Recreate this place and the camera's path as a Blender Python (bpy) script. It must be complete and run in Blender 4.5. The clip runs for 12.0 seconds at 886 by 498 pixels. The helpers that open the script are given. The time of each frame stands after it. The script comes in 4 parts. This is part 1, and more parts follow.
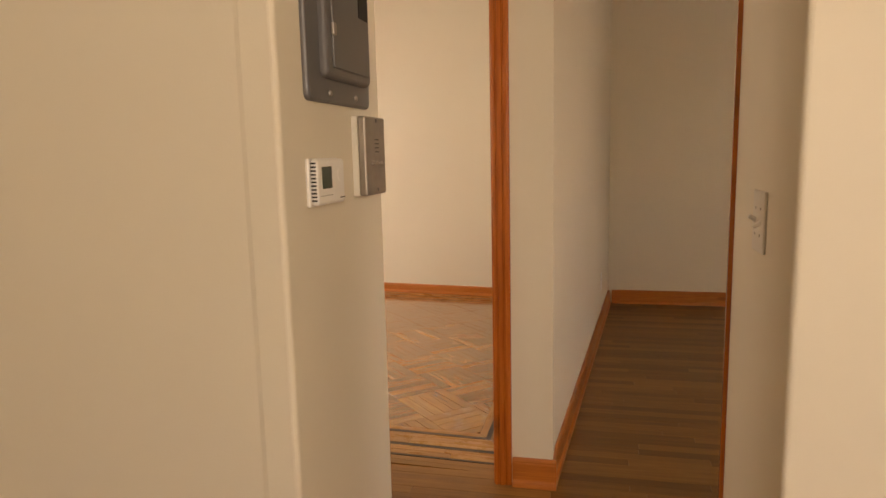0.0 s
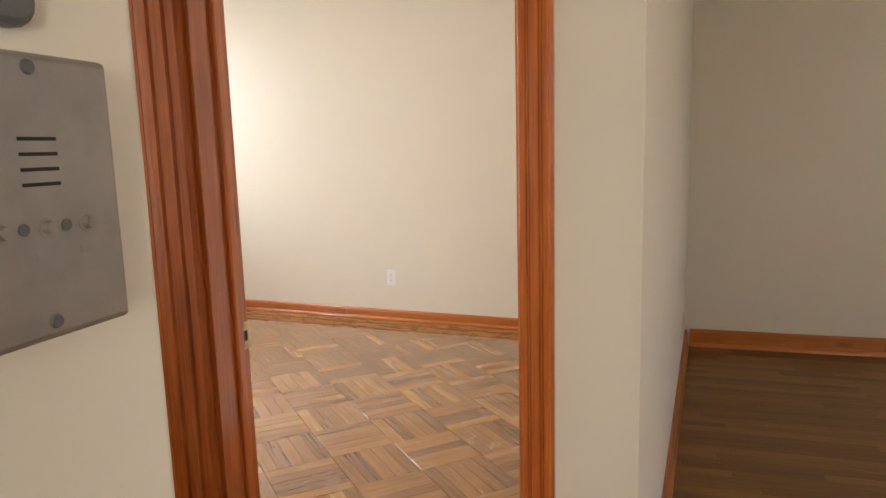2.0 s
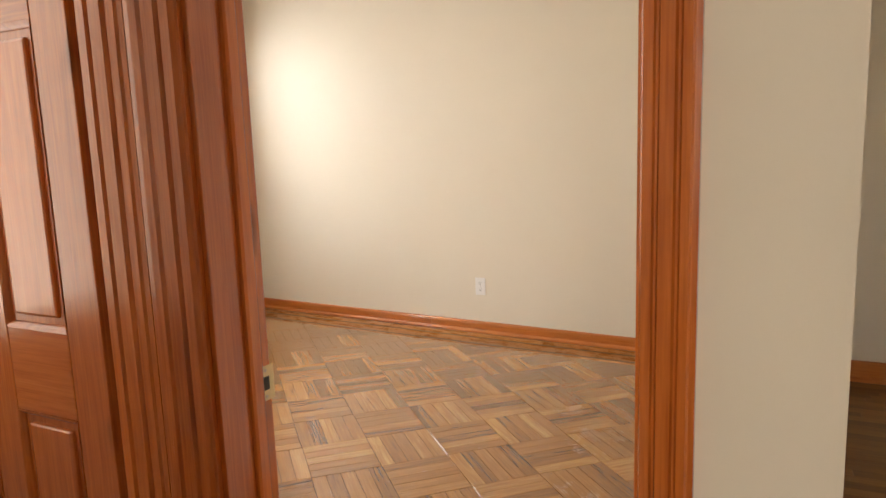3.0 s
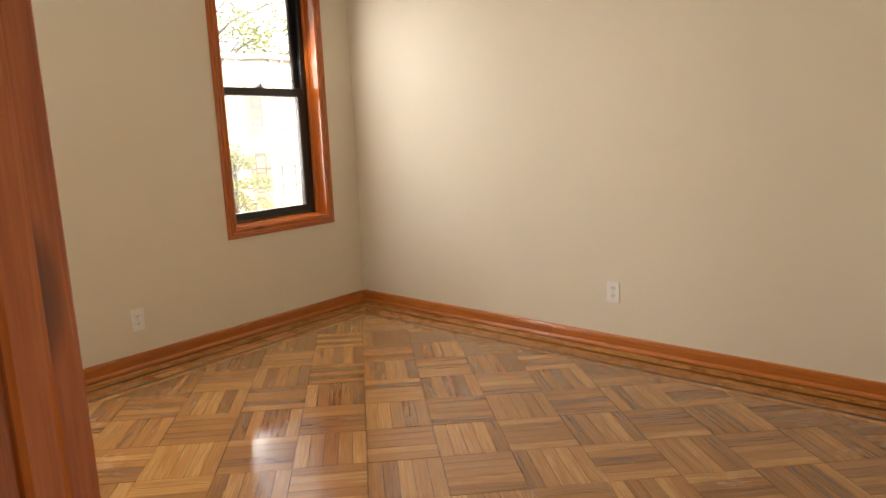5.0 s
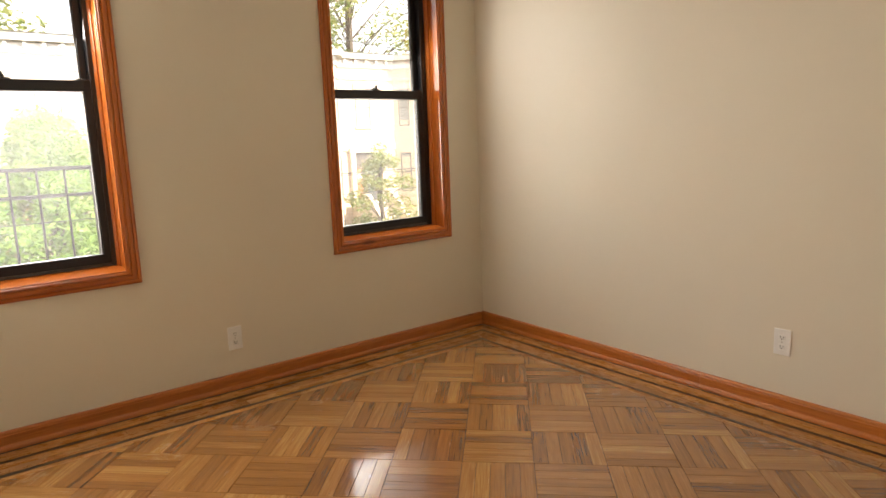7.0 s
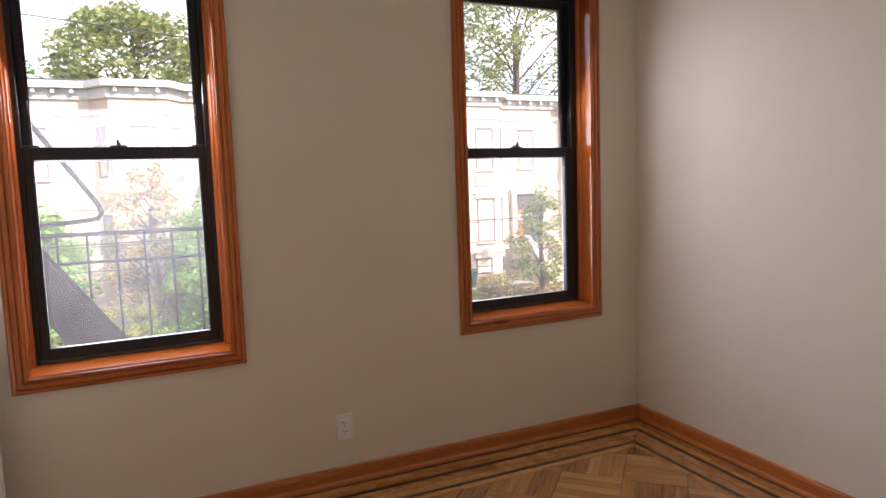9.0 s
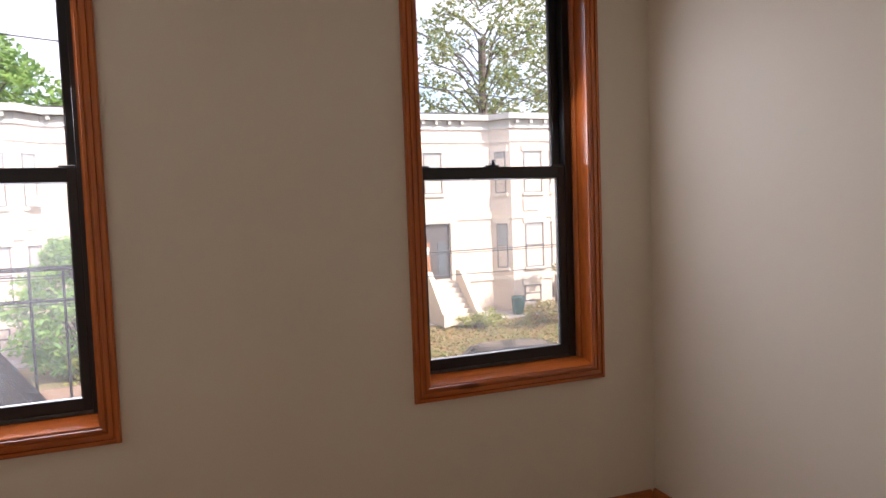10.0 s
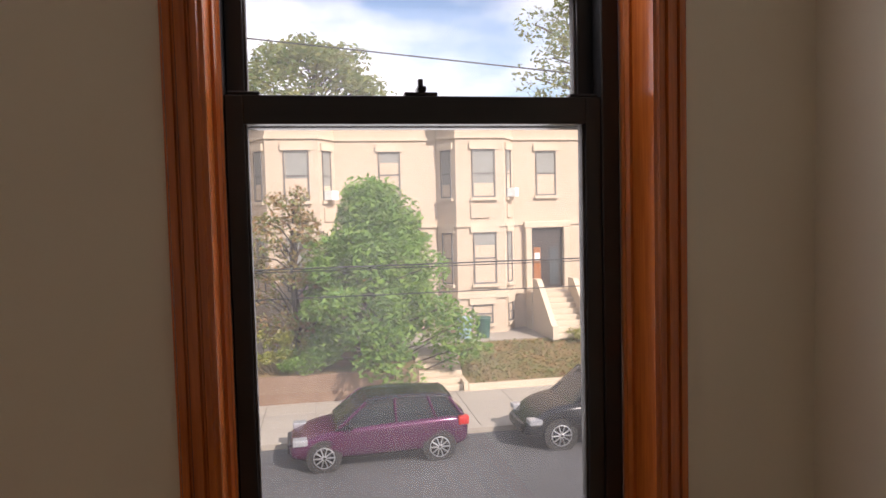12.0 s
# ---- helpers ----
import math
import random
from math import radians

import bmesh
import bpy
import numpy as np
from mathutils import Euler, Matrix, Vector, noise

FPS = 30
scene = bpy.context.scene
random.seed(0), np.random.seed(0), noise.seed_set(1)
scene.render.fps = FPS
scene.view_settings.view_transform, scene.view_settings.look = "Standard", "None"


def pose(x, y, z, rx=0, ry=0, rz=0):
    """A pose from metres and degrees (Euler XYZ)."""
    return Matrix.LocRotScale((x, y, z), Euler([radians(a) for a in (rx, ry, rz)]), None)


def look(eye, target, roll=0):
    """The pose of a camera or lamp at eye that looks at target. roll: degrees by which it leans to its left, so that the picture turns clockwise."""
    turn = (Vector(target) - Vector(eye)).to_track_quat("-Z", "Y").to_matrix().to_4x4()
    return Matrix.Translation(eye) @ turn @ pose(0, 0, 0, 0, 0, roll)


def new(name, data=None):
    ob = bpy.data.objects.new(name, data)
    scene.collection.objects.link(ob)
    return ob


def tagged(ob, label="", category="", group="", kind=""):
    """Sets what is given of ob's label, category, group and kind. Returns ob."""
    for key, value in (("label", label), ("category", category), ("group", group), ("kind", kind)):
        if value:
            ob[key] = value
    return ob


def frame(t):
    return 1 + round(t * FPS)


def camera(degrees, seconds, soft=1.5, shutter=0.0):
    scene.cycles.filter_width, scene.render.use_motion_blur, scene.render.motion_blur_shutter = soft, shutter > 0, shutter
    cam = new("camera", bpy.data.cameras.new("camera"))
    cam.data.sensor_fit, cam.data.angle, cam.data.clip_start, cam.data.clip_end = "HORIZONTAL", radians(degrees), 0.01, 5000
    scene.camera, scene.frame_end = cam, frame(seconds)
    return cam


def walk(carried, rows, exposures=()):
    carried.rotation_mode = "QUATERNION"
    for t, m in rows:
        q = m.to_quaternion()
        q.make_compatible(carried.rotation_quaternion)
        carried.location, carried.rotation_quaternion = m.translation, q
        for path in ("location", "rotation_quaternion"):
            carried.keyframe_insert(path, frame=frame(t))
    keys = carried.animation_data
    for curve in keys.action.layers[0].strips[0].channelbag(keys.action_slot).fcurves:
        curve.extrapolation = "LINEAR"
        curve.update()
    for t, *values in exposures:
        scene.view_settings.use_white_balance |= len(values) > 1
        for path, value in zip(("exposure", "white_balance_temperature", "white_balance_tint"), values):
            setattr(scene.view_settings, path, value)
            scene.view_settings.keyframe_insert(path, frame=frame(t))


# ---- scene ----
cam = camera(67.6, 12.0)
PATH = [
    (0, (-6.289, -4.347, 1.385), (-4.363, -3.894, 1.094), -1.3),
    (0.5, (-6.005, -4.334, 1.389), (-4.068, -3.931, 1.098), -1.5),
    (1, (-5.65, -4.278, 1.411), (-3.712, -3.883, 1.112), -1.2),
    (1.5, (-5.316, -4.234, 1.403), (-3.389, -3.794, 1.102), -1.3),
    (2, (-5.008, -4.189, 1.405), (-3.121, -3.599, 1.104), -1.6),
    (2.5, (-4.805, -4.131, 1.395), (-2.972, -3.385, 1.105), -1.8),
    (2.7, (-4.705, -4.115, 1.391), (-2.892, -3.323, 1.101), -1.9),
    (4.3, (-4.037, -3.895, 1.348), (-2.435, -2.74, 1.034), -2.1),
    (4.5, (-3.959, -3.881, 1.332), (-2.375, -2.703, 1.015), -2.3),
    (5, (-3.806, -3.813, 1.372), (-2.252, -2.6, 1.03), -2.4),
    (5.5, (-3.685, -3.784, 1.401), (-2.195, -2.496, 1.054), -2.3),
    (6, (-3.535, -3.708, 1.384), (-2.119, -2.337, 1.046), -2.3),
    (6.5, (-3.391, -3.622, 1.407), (-2.034, -2.191, 1.074), -2.2),
    (7, (-3.293, -3.543, 1.417), (-2.037, -2.022, 1.089), -2.2),
    (7.5, (-3.23, -3.518, 1.455), (-2.152, -1.864, 1.138), -2.2),
    (7.7, (-3.229, -3.484, 1.492), (-2.206, -1.797, 1.168), -1.9),
    (9.5, (-2.499, -2.929, 1.562), (-1.7, -1.101, 1.415), -2.1),
    (10, (-2.093, -2.651, 1.563), (-1.385, -0.784, 1.441), -2.1),
    (10.5, (-1.734, -2.308, 1.556), (-1.097, -0.417, 1.425), -2.0),
    (11, (-1.423, -1.931, 1.507), (-0.827, -0.026, 1.387), -1.8),
    (11.5, (-1.176, -1.565, 1.484), (-0.679, 0.37, 1.397), -1.8),
    (12, (-0.982, -1.193, 1.51), (-0.633, 0.774, 1.407), -1.4),
]
walk(cam, [(t, look(eye, target, roll)) for t, eye, target, roll in PATH], [
    (0.0, 2.45, 9000, 24), (0.5, 2.55, 6200, 15), (1.0, 2.6, 5700, 9), (1.5, 2.75, 6000, 12), (2.0, 2.72, 6500, 15), (2.7, 2.68, 6900, 16), (4.5, 2.33, 7500, 16),
    (7.5, 1.90, 7600, 16), (9.5, 1.35, 6100, 26), (10.5, 1.1, 6700, 25), (11.5, 0.82, 7000, 25), (12.0, 0.5, 6800, 25)])

# ---- world, sun, large lights ----
SUN = Vector((0.42, -0.66, 0.62)).normalized()
world = bpy.data.worlds.new("sky")
scene.world = world
world.use_nodes = True
wn = world.node_tree
wn.nodes.clear()
sky = wn.nodes.new("ShaderNodeTexSky")
sky.sky_type, sky.sun_disc = 'NISHITA', False
sky.sun_elevation = math.asin(SUN.z)
sky.sun_rotation = math.atan2(SUN.x, SUN.y)
tc = wn.nodes.new("ShaderNodeTexCoord")
mp = wn.nodes.new("ShaderNodeMapping")
mp.inputs["Scale"].default_value = (1.2, 1.2, 3.0)
cl = wn.nodes.new("ShaderNodeTexNoise")
cl.inputs["Scale"].default_value, cl.inputs["Detail"].default_value = 2.6, 7
cr = wn.nodes.new("ShaderNodeValToRGB")
cr.color_ramp.elements[0].position, cr.color_ramp.elements[1].position = 0.38, 0.62
mixc = wn.nodes.new("ShaderNodeMix")
mixc.data_type = 'RGBA'
mixc.inputs[7].default_value = (7.4, 7.6, 7.9, 1)
bg = wn.nodes.new("ShaderNodeBackground")
bg.inputs["Strength"].default_value = 0.15
wo = wn.nodes.new("ShaderNodeOutputWorld")
for a, b in ((tc.outputs["Generated"], mp.inputs["Vector"]), (mp.outputs[0], cl.inputs["Vector"]), (cl.outputs["Fac"], cr.inputs[0]),
             (cr.outputs[0], mixc.inputs[0]), (sky.outputs[0], mixc.inputs[6]), (mixc.outputs[2], bg.inputs[0]), (bg.outputs[0], wo.inputs[0])):
    wn.links.new(a, b)

sun_data = bpy.data.lights.new("sun", 'SUN')
sun_data.energy, sun_data.angle, sun_data.color = 5.0, radians(0.5), (1.0, 0.94, 0.84)
sun = new("sun", sun_data)
sun.matrix_world = look(SUN * 40, (0, 0, 0))


def opening_lamp(x, y, z, w, h, toward, watts, color):
    """An area lamp in an opening: sky light at the bedroom windows, added fill elsewhere."""
    d = bpy.data.lights.new("opening_lamp", 'AREA')
    d.shape, d.size, d.size_y, d.energy, d.color = 'RECTANGLE', w, h, watts, color
    o = new("opening_lamp", d)
    o.matrix_world = look((x, y, z), toward)
    return o


opening_lamp(-0.79, 0.285, 1.68, 0.66, 1.60, (-0.79, -3, 0.1), 6.2, (0.93, 0.97, 1.0))
opening_lamp(-2.82, 0.285, 1.68, 0.70, 1.60, (-2.82, -3, 0.1), 13.0, (0.93, 0.97, 1.0))
# added fill lamps in assumed, unseen openings: west hall, hall recess, side room
opening_lamp(-8.40, -5.70, 1.75, 1.3, 1.4, (-5, -4.1, 1.4), 7.6, (1.0, 0.90, 0.76))
opening_lamp(-4.10, -2.02, 1.55, 0.66, 1.28, (-4.10, -4, 1.2), 0.8, (1.0, 0.93, 0.84))
opening_lamp(-3.2, -7.92, 1.6, 0.9, 1.3, (-3.2, -5, 1.0), 0.10, (1.0, 0.88, 0.70))

# ---- materials ----


class Nodes:
    """A small builder for node materials."""

    def __init__(self, name):
        self.mat = bpy.data.materials.new(name)
        self.mat.use_nodes = True
        self.tree = self.mat.node_tree
        self.bsdf = self.tree.nodes["Principled BSDF"]
        self.out = self.tree.nodes["Material Output"]

    def add(self, kind, **inputs):
        n = self.tree.nodes.new("ShaderNode" + kind)
        for k, v in inputs.items():
            self.plug(n.inputs[k.replace("_", " ")], v)
        return n

    def plug(self, socket, v):
        if isinstance(v, bpy.types.NodeSocket):
            self.tree.links.new(v, socket)
        else:
            socket.default_value = v

    def math(self, op, a, b=0.0, c=0.0):
        n = self.tree.nodes.new("ShaderNodeMath")
        n.operation = op
        for s, v in zip(n.inputs, (a, b, c)):
            self.plug(s, v)
        return n.outputs[0]

    def ramp(self, fac, stops):
        n = self.tree.nodes.new("ShaderNodeValToRGB")
        e = n.color_ramp.elements
        while len(e) < len(stops):
            e.new(0.5)
        for i, (p, c) in enumerate(stops):
            e[i].position, e[i].color = p, (*c, 1)
        self.plug(n.inputs[0], fac)
        return n.outputs[0]

    def mix(self, fac, a, b, blend='MIX'):
        n = self.tree.nodes.new("ShaderNodeMix")
        n.data_type, n.blend_type = 'RGBA', blend
        self.plug(n.inputs[0], fac)
        self.plug(n.inputs[6], a if isinstance(a, bpy.types.NodeSocket) else (*a, 1))
        self.plug(n.inputs[7], b if isinstance(b, bpy.types.NodeSocket) else (*b, 1))
        return n.outputs[2]

    def coords(self, out="Object", scale=(1, 1, 1), shift=None):
        t = self.tree.nodes.new("ShaderNodeTexCoord").outputs[out]
        m = self.tree.nodes.new("ShaderNodeMapping")
        m.inputs["Scale"].default_value = scale
        self.tree.links.new(t, m.inputs["Vector"])
        if shift is not None:
            self.plug(m.inputs["Location"], shift)
        return m.outputs[0]

    def noise(self, vec, scale, detail=4, rough=0.55, distortion=0.0):
        n = self.add("TexNoise", Vector=vec, Scale=scale, Detail=detail, Roughness=rough, Distortion=distortion)
        return n.outputs["Fac"]

    def bump(self, height, strength=0.2, distance=0.005):
        n = self.add("Bump", Height=height, Strength=strength, Distance=distance)
        self.plug(self.bsdf.inputs["Normal"], n.outputs[0])

    def set(self, **inputs):
        for k, v in inputs.items():
            if k == "Color":
                k = "Base Color"
            if isinstance(v, tuple) and len(v) == 3:
                v = (*v, 1)
            self.plug(self.bsdf.inputs[k.replace("_", " ")], v)
        return self.mat


def mat_paint(name, color, rough=0.6, amount=0.04):
    n = Nodes(name)
    v = n.coords()
    big = n.noise(v, 1.3, 4)
    fine = n.noise(v, 160, 3)
    dark = tuple(c * (1 - amount * 2) for c in color)
    c = n.mix(big, dark, color)
    n.bump(n.math('ADD', n.math('MULTIPLY', fine, 0.5), n.noise(v, 9, 3)), 0.09, 0.004)
    return n.set(Color=c, Roughness=rough)


def mat_wood(name, stops, rough, uv, knots=0.0, coat=0.0, spread=1.0, wear=0.0):
    """Timber with long grain. uv: grain runs along U in metres; otherwise along the tallest object axis."""
    n = Nodes(name)
    rnd = n.math('FRACT', n.math('ADD', n.add("ObjectInfo").outputs["Random"], n.add("NewGeometry").outputs["Random Per Island"]))
    off = n.add("CombineXYZ", X=n.math('MULTIPLY', rnd, 37.0), Y=n.math('MULTIPLY', rnd, 91.0), Z=n.math('MULTIPLY', rnd, 13.0)).outputs[0]
    v = n.coords("UV", (1, 1, 1), off)
    vs = n.add("Mapping", Vector=v, Scale=(1.6, 26, 1)).outputs[0]
    grain = n.noise(vs, 2.2, 5, 0.6, 0.6)
    vf = n.add("Mapping", Vector=v, Scale=(6, 260, 1)).outputs[0]
    fine = n.noise(vf, 1.0, 3, 0.6)
    tone = n.math('ADD', n.math('MULTIPLY', grain, 0.55), n.math('MULTIPLY', rnd, 0.5 * spread))
    tone = n.math('ADD', tone, n.math('MULTIPLY', n.math('SUBTRACT', fine, 0.5), 0.52))
    c = n.ramp(tone, stops)
    if knots:
        vk = n.add("Mapping", Vector=v, Scale=(2.2, 9, 1)).outputs[0]
        vor = n.add("TexVoronoi", Vector=vk, Scale=1.0).outputs["Distance"]
        k = n.ramp(vor, [(0.0, (1, 1, 1)), (0.10, (0.7, 0.7, 0.7)), (0.16, (0, 0, 0))])
        c = n.mix(n.math('MULTIPLY', k, knots), c, tuple(x * 0.25 for x in stops[0][1]))
    r = n.math('ADD', n.math('MULTIPLY', fine, 0.14), rough - 0.07)
    if wear:
        w = n.coords("Object")
        worn = n.ramp(n.noise(w, 2.3, 6, 0.65), [(0.45, (0, 0, 0)), (0.7, (1, 1, 1))])
        c = n.mix(n.math('MULTIPLY', worn, wear), c, tuple(x * 0.45 for x in stops[1][1]))
        r = n.math('ADD', r, n.math('MULTIPLY', worn, 0.12))
    n.bump(n.math('ADD', fine, grain), 0.10, 0.0015)
    n.set(Coat_Weight=coat, Coat_Roughness=0.09)
    return n.set(Color=c, Roughness=r)


def mat_plain(name, color, rough=0.5, metal=0.0, vary=0.15, scale=14.0, bump=0.05):
    n = Nodes(name)
    v = n.coords()
    f = n.noise(v, scale, 5)
    c = n.mix(f, tuple(x * (1 - vary) for x in color), tuple(min(1, x * (1 + vary)) for x in color))
    n.bump(n.noise(v, scale * 9, 3), bump, 0.002)
    r = n.math('ADD', n.math('MULTIPLY', f, 0.15), rough - 0.07)
    return n.set(Color=c, Roughness=r, Metallic=metal)


def mat_glass(name, smudge_glare):
    n = Nodes(name)
    n.tree.nodes.remove(n.bsdf)
    tr = n.add("BsdfTransparent", Color=(0.97, 0.985, 0.975, 1))
    gl = n.add("BsdfGlossy", Color=(1, 1, 1, 1), Roughness=0.02)
    df = n.add("BsdfTranslucent", Color=(0.9, 0.9, 0.9, 1))
    fr = n.add("Fresnel", IOR=1.45)
    m1 = n.add("MixShader", Fac=fr.outputs[0])
    n.plug(m1.inputs[1], tr.outputs[0])
    n.plug(m1.inputs[2], gl.outputs[0])
    v = n.coords()
    # translucent noise: smudges on the glass plus a veil painted for the glare
    d = n.ramp(n.noise(v, 3.5, 6, 0.7), [(0.25, (0.35, 0.35, 0.35)), (0.8, (1, 1, 1))])
    m2 = n.add("MixShader", Fac=n.math('MULTIPLY', d, smudge_glare))
    n.plug(m2.inputs[1], m1.outputs[0])
    n.plug(m2.inputs[2], df.outputs[0])
    n.plug(n.out.inputs["Surface"], m2.outputs[0])
    return n.mat


M_WALL = mat_paint("wall_paint", (0.80, 0.745, 0.615), 0.55)
M_CEIL = mat_paint("ceiling_paint", (0.82, 0.80, 0.75), 0.8)
M_TRIM = mat_wood("stained_pine", [(0.15, (0.33, 0.068, 0.010)), (0.5, (0.54, 0.145, 0.022)), (0.85, (0.66, 0.23, 0.045))], 0.24, True, 0.75, 0.5, 0.35)
M_BASE = mat_wood("stained_baseboard", [(0.15, (0.34, 0.085, 0.015)), (0.5, (0.52, 0.165, 0.032)), (0.85, (0.66, 0.27, 0.068))], 0.3, True, 0.5, 0.3, 0.5)
M_OAK = mat_wood("oak_parquet", [(0.10, (0.10, 0.032, 0.007)), (0.34, (0.26, 0.098, 0.019)), (0.60, (0.37, 0.160, 0.036)), (0.92, (0.62, 0.34, 0.105))], 0.20, True, 0.0, 1.0, 0.85, 0.25)
M_OAKB = mat_wood("oak_border", [(0.12, (0.24, 0.092, 0.022)), (0.45, (0.42, 0.19, 0.05)), (0.9, (0.62, 0.35, 0.12))], 0.26, True, 0.0, 0.3, 0.7, 0.28)
M_WALNUT = mat_wood("dark_border_strip", [(0.15, (0.016, 0.007, 0.004)), (0.85, (0.05, 0.018, 0.008))], 0.3, True, 0.0, 0.2, 0.6)
M_PLANK = mat_wood("oak_planks", [(0.12, (0.125, 0.050, 0.012)), (0.45, (0.22, 0.098, 0.024)), (0.9, (0.38, 0.19, 0.055))], 0.42, True, 0.0, 0.05, 0.8)
M_GAP = mat_plain("floor_joint", (0.03, 0.016, 0.008), 0.8)
M_NAIL = mat_plain("nail_hole", (0.012, 0.007, 0.005), 0.7)
M_BLACK = mat_plain("black_aluminium", (0.010, 0.010, 0.011), 0.38, 0.0, 0.3)
M_TRACK = mat_plain("weathered_track", (0.06, 0.055, 0.05), 0.7, 0.0, 0.8, 30)
M_GLASS = mat_glass("window_glass", 0.05)
M_WHITE = mat_plain("white_plastic", (0.86, 0.86, 0.83), 0.35, 0, 0.03)
M_IVORY = mat_plain("ivory_plastic", (0.72, 0.69, 0.62), 0.35, 0, 0.03)
M_SLOT = mat_plain("dark_slot", (0.015, 0.014, 0.013), 0.6)
M_STEEL = mat_plain("brushed_steel", (0.40, 0.37, 0.33), 0.46, 0.9, 0.3, 22)
M_AGED = mat_plain("faded_label", (0.36, 0.34, 0.31), 0.6, 0.3)
M_BRASS = mat_plain("old_brass", (0.55, 0.44, 0.26), 0.4, 0.9, 0.3, 40)
M_PANEL = mat_plain("grey_enamel", (0.135, 0.135, 0.140), 0.36, 0.1, 0.08)
M_LCD = mat_plain("lcd", (0.055, 0.075, 0.06), 0.2)
M_RAD = mat_plain("radiator_enamel", (0.74, 0.71, 0.63), 0.35, 0, 0.06, 8, 0.12)

# ---- building helpers ----


def box(bm, x0, x1, y0, y1, z0, z1):
    v = [bm.verts.new(p) for p in ((x0, y0, z0), (x1, y0, z0), (x1, y1, z0), (x0, y1, z0), (x0, y0, z1), (x1, y0, z1), (x1, y1, z1), (x0, y1, z1))]
    return [bm.faces.new([v[i] for i in f]) for f in ((3, 2, 1, 0), (4, 5, 6, 7), (0, 1, 5, 4), (1, 2, 6, 5), (2, 3, 7, 6), (3, 0, 4, 7))]


def rbox(bm, x0, x1, y0, y1, z0, z1, r=0.003, seg=2):
    """A box with rounded edges."""
    b2 = bmesh.new()
    box(b2, x0, x1, y0, y1, z0, z1)
    bmesh.ops.bevel(b2, geom=list(b2.edges), offset=r, segments=seg, affect='EDGES', profile=0.5)
    merge(bm, b2)


def merge(bm, other, m=None):
    me = bpy.data.meshes.new("tmp")
    other.to_mesh(me)
    other.free()
    if m is not None:
        me.transform(m)
    bm.from_mesh(me)
    bpy.data.meshes.remove(me)


def cyl(bm, p, q, r0, r1=None, n=12):
    """A tapered round bar from p to q."""
    p, q = Vector(p), Vector(q)
    r1 = r0 if r1 is None else r1
    z = (q - p).normalized()
    x = z.orthogonal().normalized()
    y = z.cross(x)
    rings = []
    for c, r in ((p, r0), (q, r1)):
        rings.append([bm.verts.new(c + (x * math.cos(2 * math.pi * i / n) + y * math.sin(2 * math.pi * i / n)) * r) for i in range(n)])
    for i in range(n):
        j = (i + 1) % n
        bm.faces.new((rings[0][i], rings[0][j], rings[1][j], rings[1][i]))
    bm.faces.new(rings[0][::-1])
    bm.faces.new(rings[1])


def tube(bm, pts, r, n=8):
    """A round bar along a line of points."""
    pts = [Vector(p) for p in pts]
    rings = []
    for i, p in enumerate(pts):
        d = (pts[min(i + 1, len(pts) - 1)] - pts[max(i - 1, 0)]).normalized()
        x = d.cross(Vector((0.13, 0.31, 0.94))).normalized()
        y = d.cross(x)
        rings.append([bm.verts.new(p + (x * math.cos(2 * math.pi * k / n) + y * math.sin(2 * math.pi * k / n)) * r) for k in range(n)])
    for a, b in zip(rings, rings[1:]):
        for k in range(n):
            bm.faces.new((a[k], a[(k + 1) % n], b[(k + 1) % n], b[k]))
    bm.faces.new(rings[0][::-1])
    bm.faces.new(rings[-1])


def sweep(bm, profile, p, q, out, up, m0=0.0, m1=0.0):
    """A moulding from p to q. profile: (depth along out, height along up); m0, m1: mitre at its ends, per unit of height."""
    p, q, out, up = Vector(p), Vector(q), Vector(out), Vector(up)
    d = (q - p).normalized()
    rings = [[bm.verts.new(e + out * a + up * b + d * (b * m)) for a, b in profile] for e, m in ((p, m0), (q, m1))]
    n = len(profile)
    for i in range(n):
        j = (i + 1) % n
        bm.faces.new((rings[0][i], rings[0][j], rings[1][j], rings[1][i]))
    bm.faces.new(rings[0][::-1])
    bm.faces.new(rings[1])


def prism(bm, outline, z0, z1):
    """An upright prism on an outline of (x, y)."""
    a = [bm.verts.new((x, y, z0)) for x, y in outline]
    b = [bm.verts.new((x, y, z1)) for x, y in outline]
    n = len(outline)
    for i in range(n):
        j = (i + 1) % n
        bm.faces.new((a[i], a[j], b[j], b[i]))
    bm.faces.new(a[::-1])
    bm.faces.new(b)


def grain_uv(bm, axis=None):
    """UV in metres, with U along the grain."""
    if axis is None:
        ext = []
        for k in range(3):
            c = [v.co[k] for v in bm.verts]
            ext.append(max(c) - min(c))
        axis = ext.index(max(ext))
    uv = bm.loops.layers.uv.verify()
    o = [k for k in range(3) if k != axis]
    for f in bm.faces:
        for l in f.loops:
            l[uv].uv = (l.vert.co[axis], l.vert.co[o[0]] + l.vert.co[o[1]] * 0.83)


def part(name, bm, material, parent=None, label="", axis=None, smooth=False):
    bmesh.ops.recalc_face_normals(bm, faces=list(bm.faces))
    grain_uv(bm, axis)
    me = bpy.data.meshes.new(name)
    bm.to_mesh(me)
    bm.free()
    me.materials.append(material)
    if smooth:
        for p in me.polygons:
            p.use_smooth = True
    ob = new(name, me)
    ob.parent = parent
    if label:
        tagged(ob, label)
    return ob


def thing(name, m, label, category, group="", kind=""):
    ob = new(name)
    ob.empty_display_size = 0.1
    ob.matrix_world = m
    return tagged(ob, label, category, group, kind)


def structure(name, bm, material, label, category, axis=None):
    return tagged(part(name, bm, material, None, "", axis), label, category, "", "structure")


# ---- large structure ----
TOP = 2.95
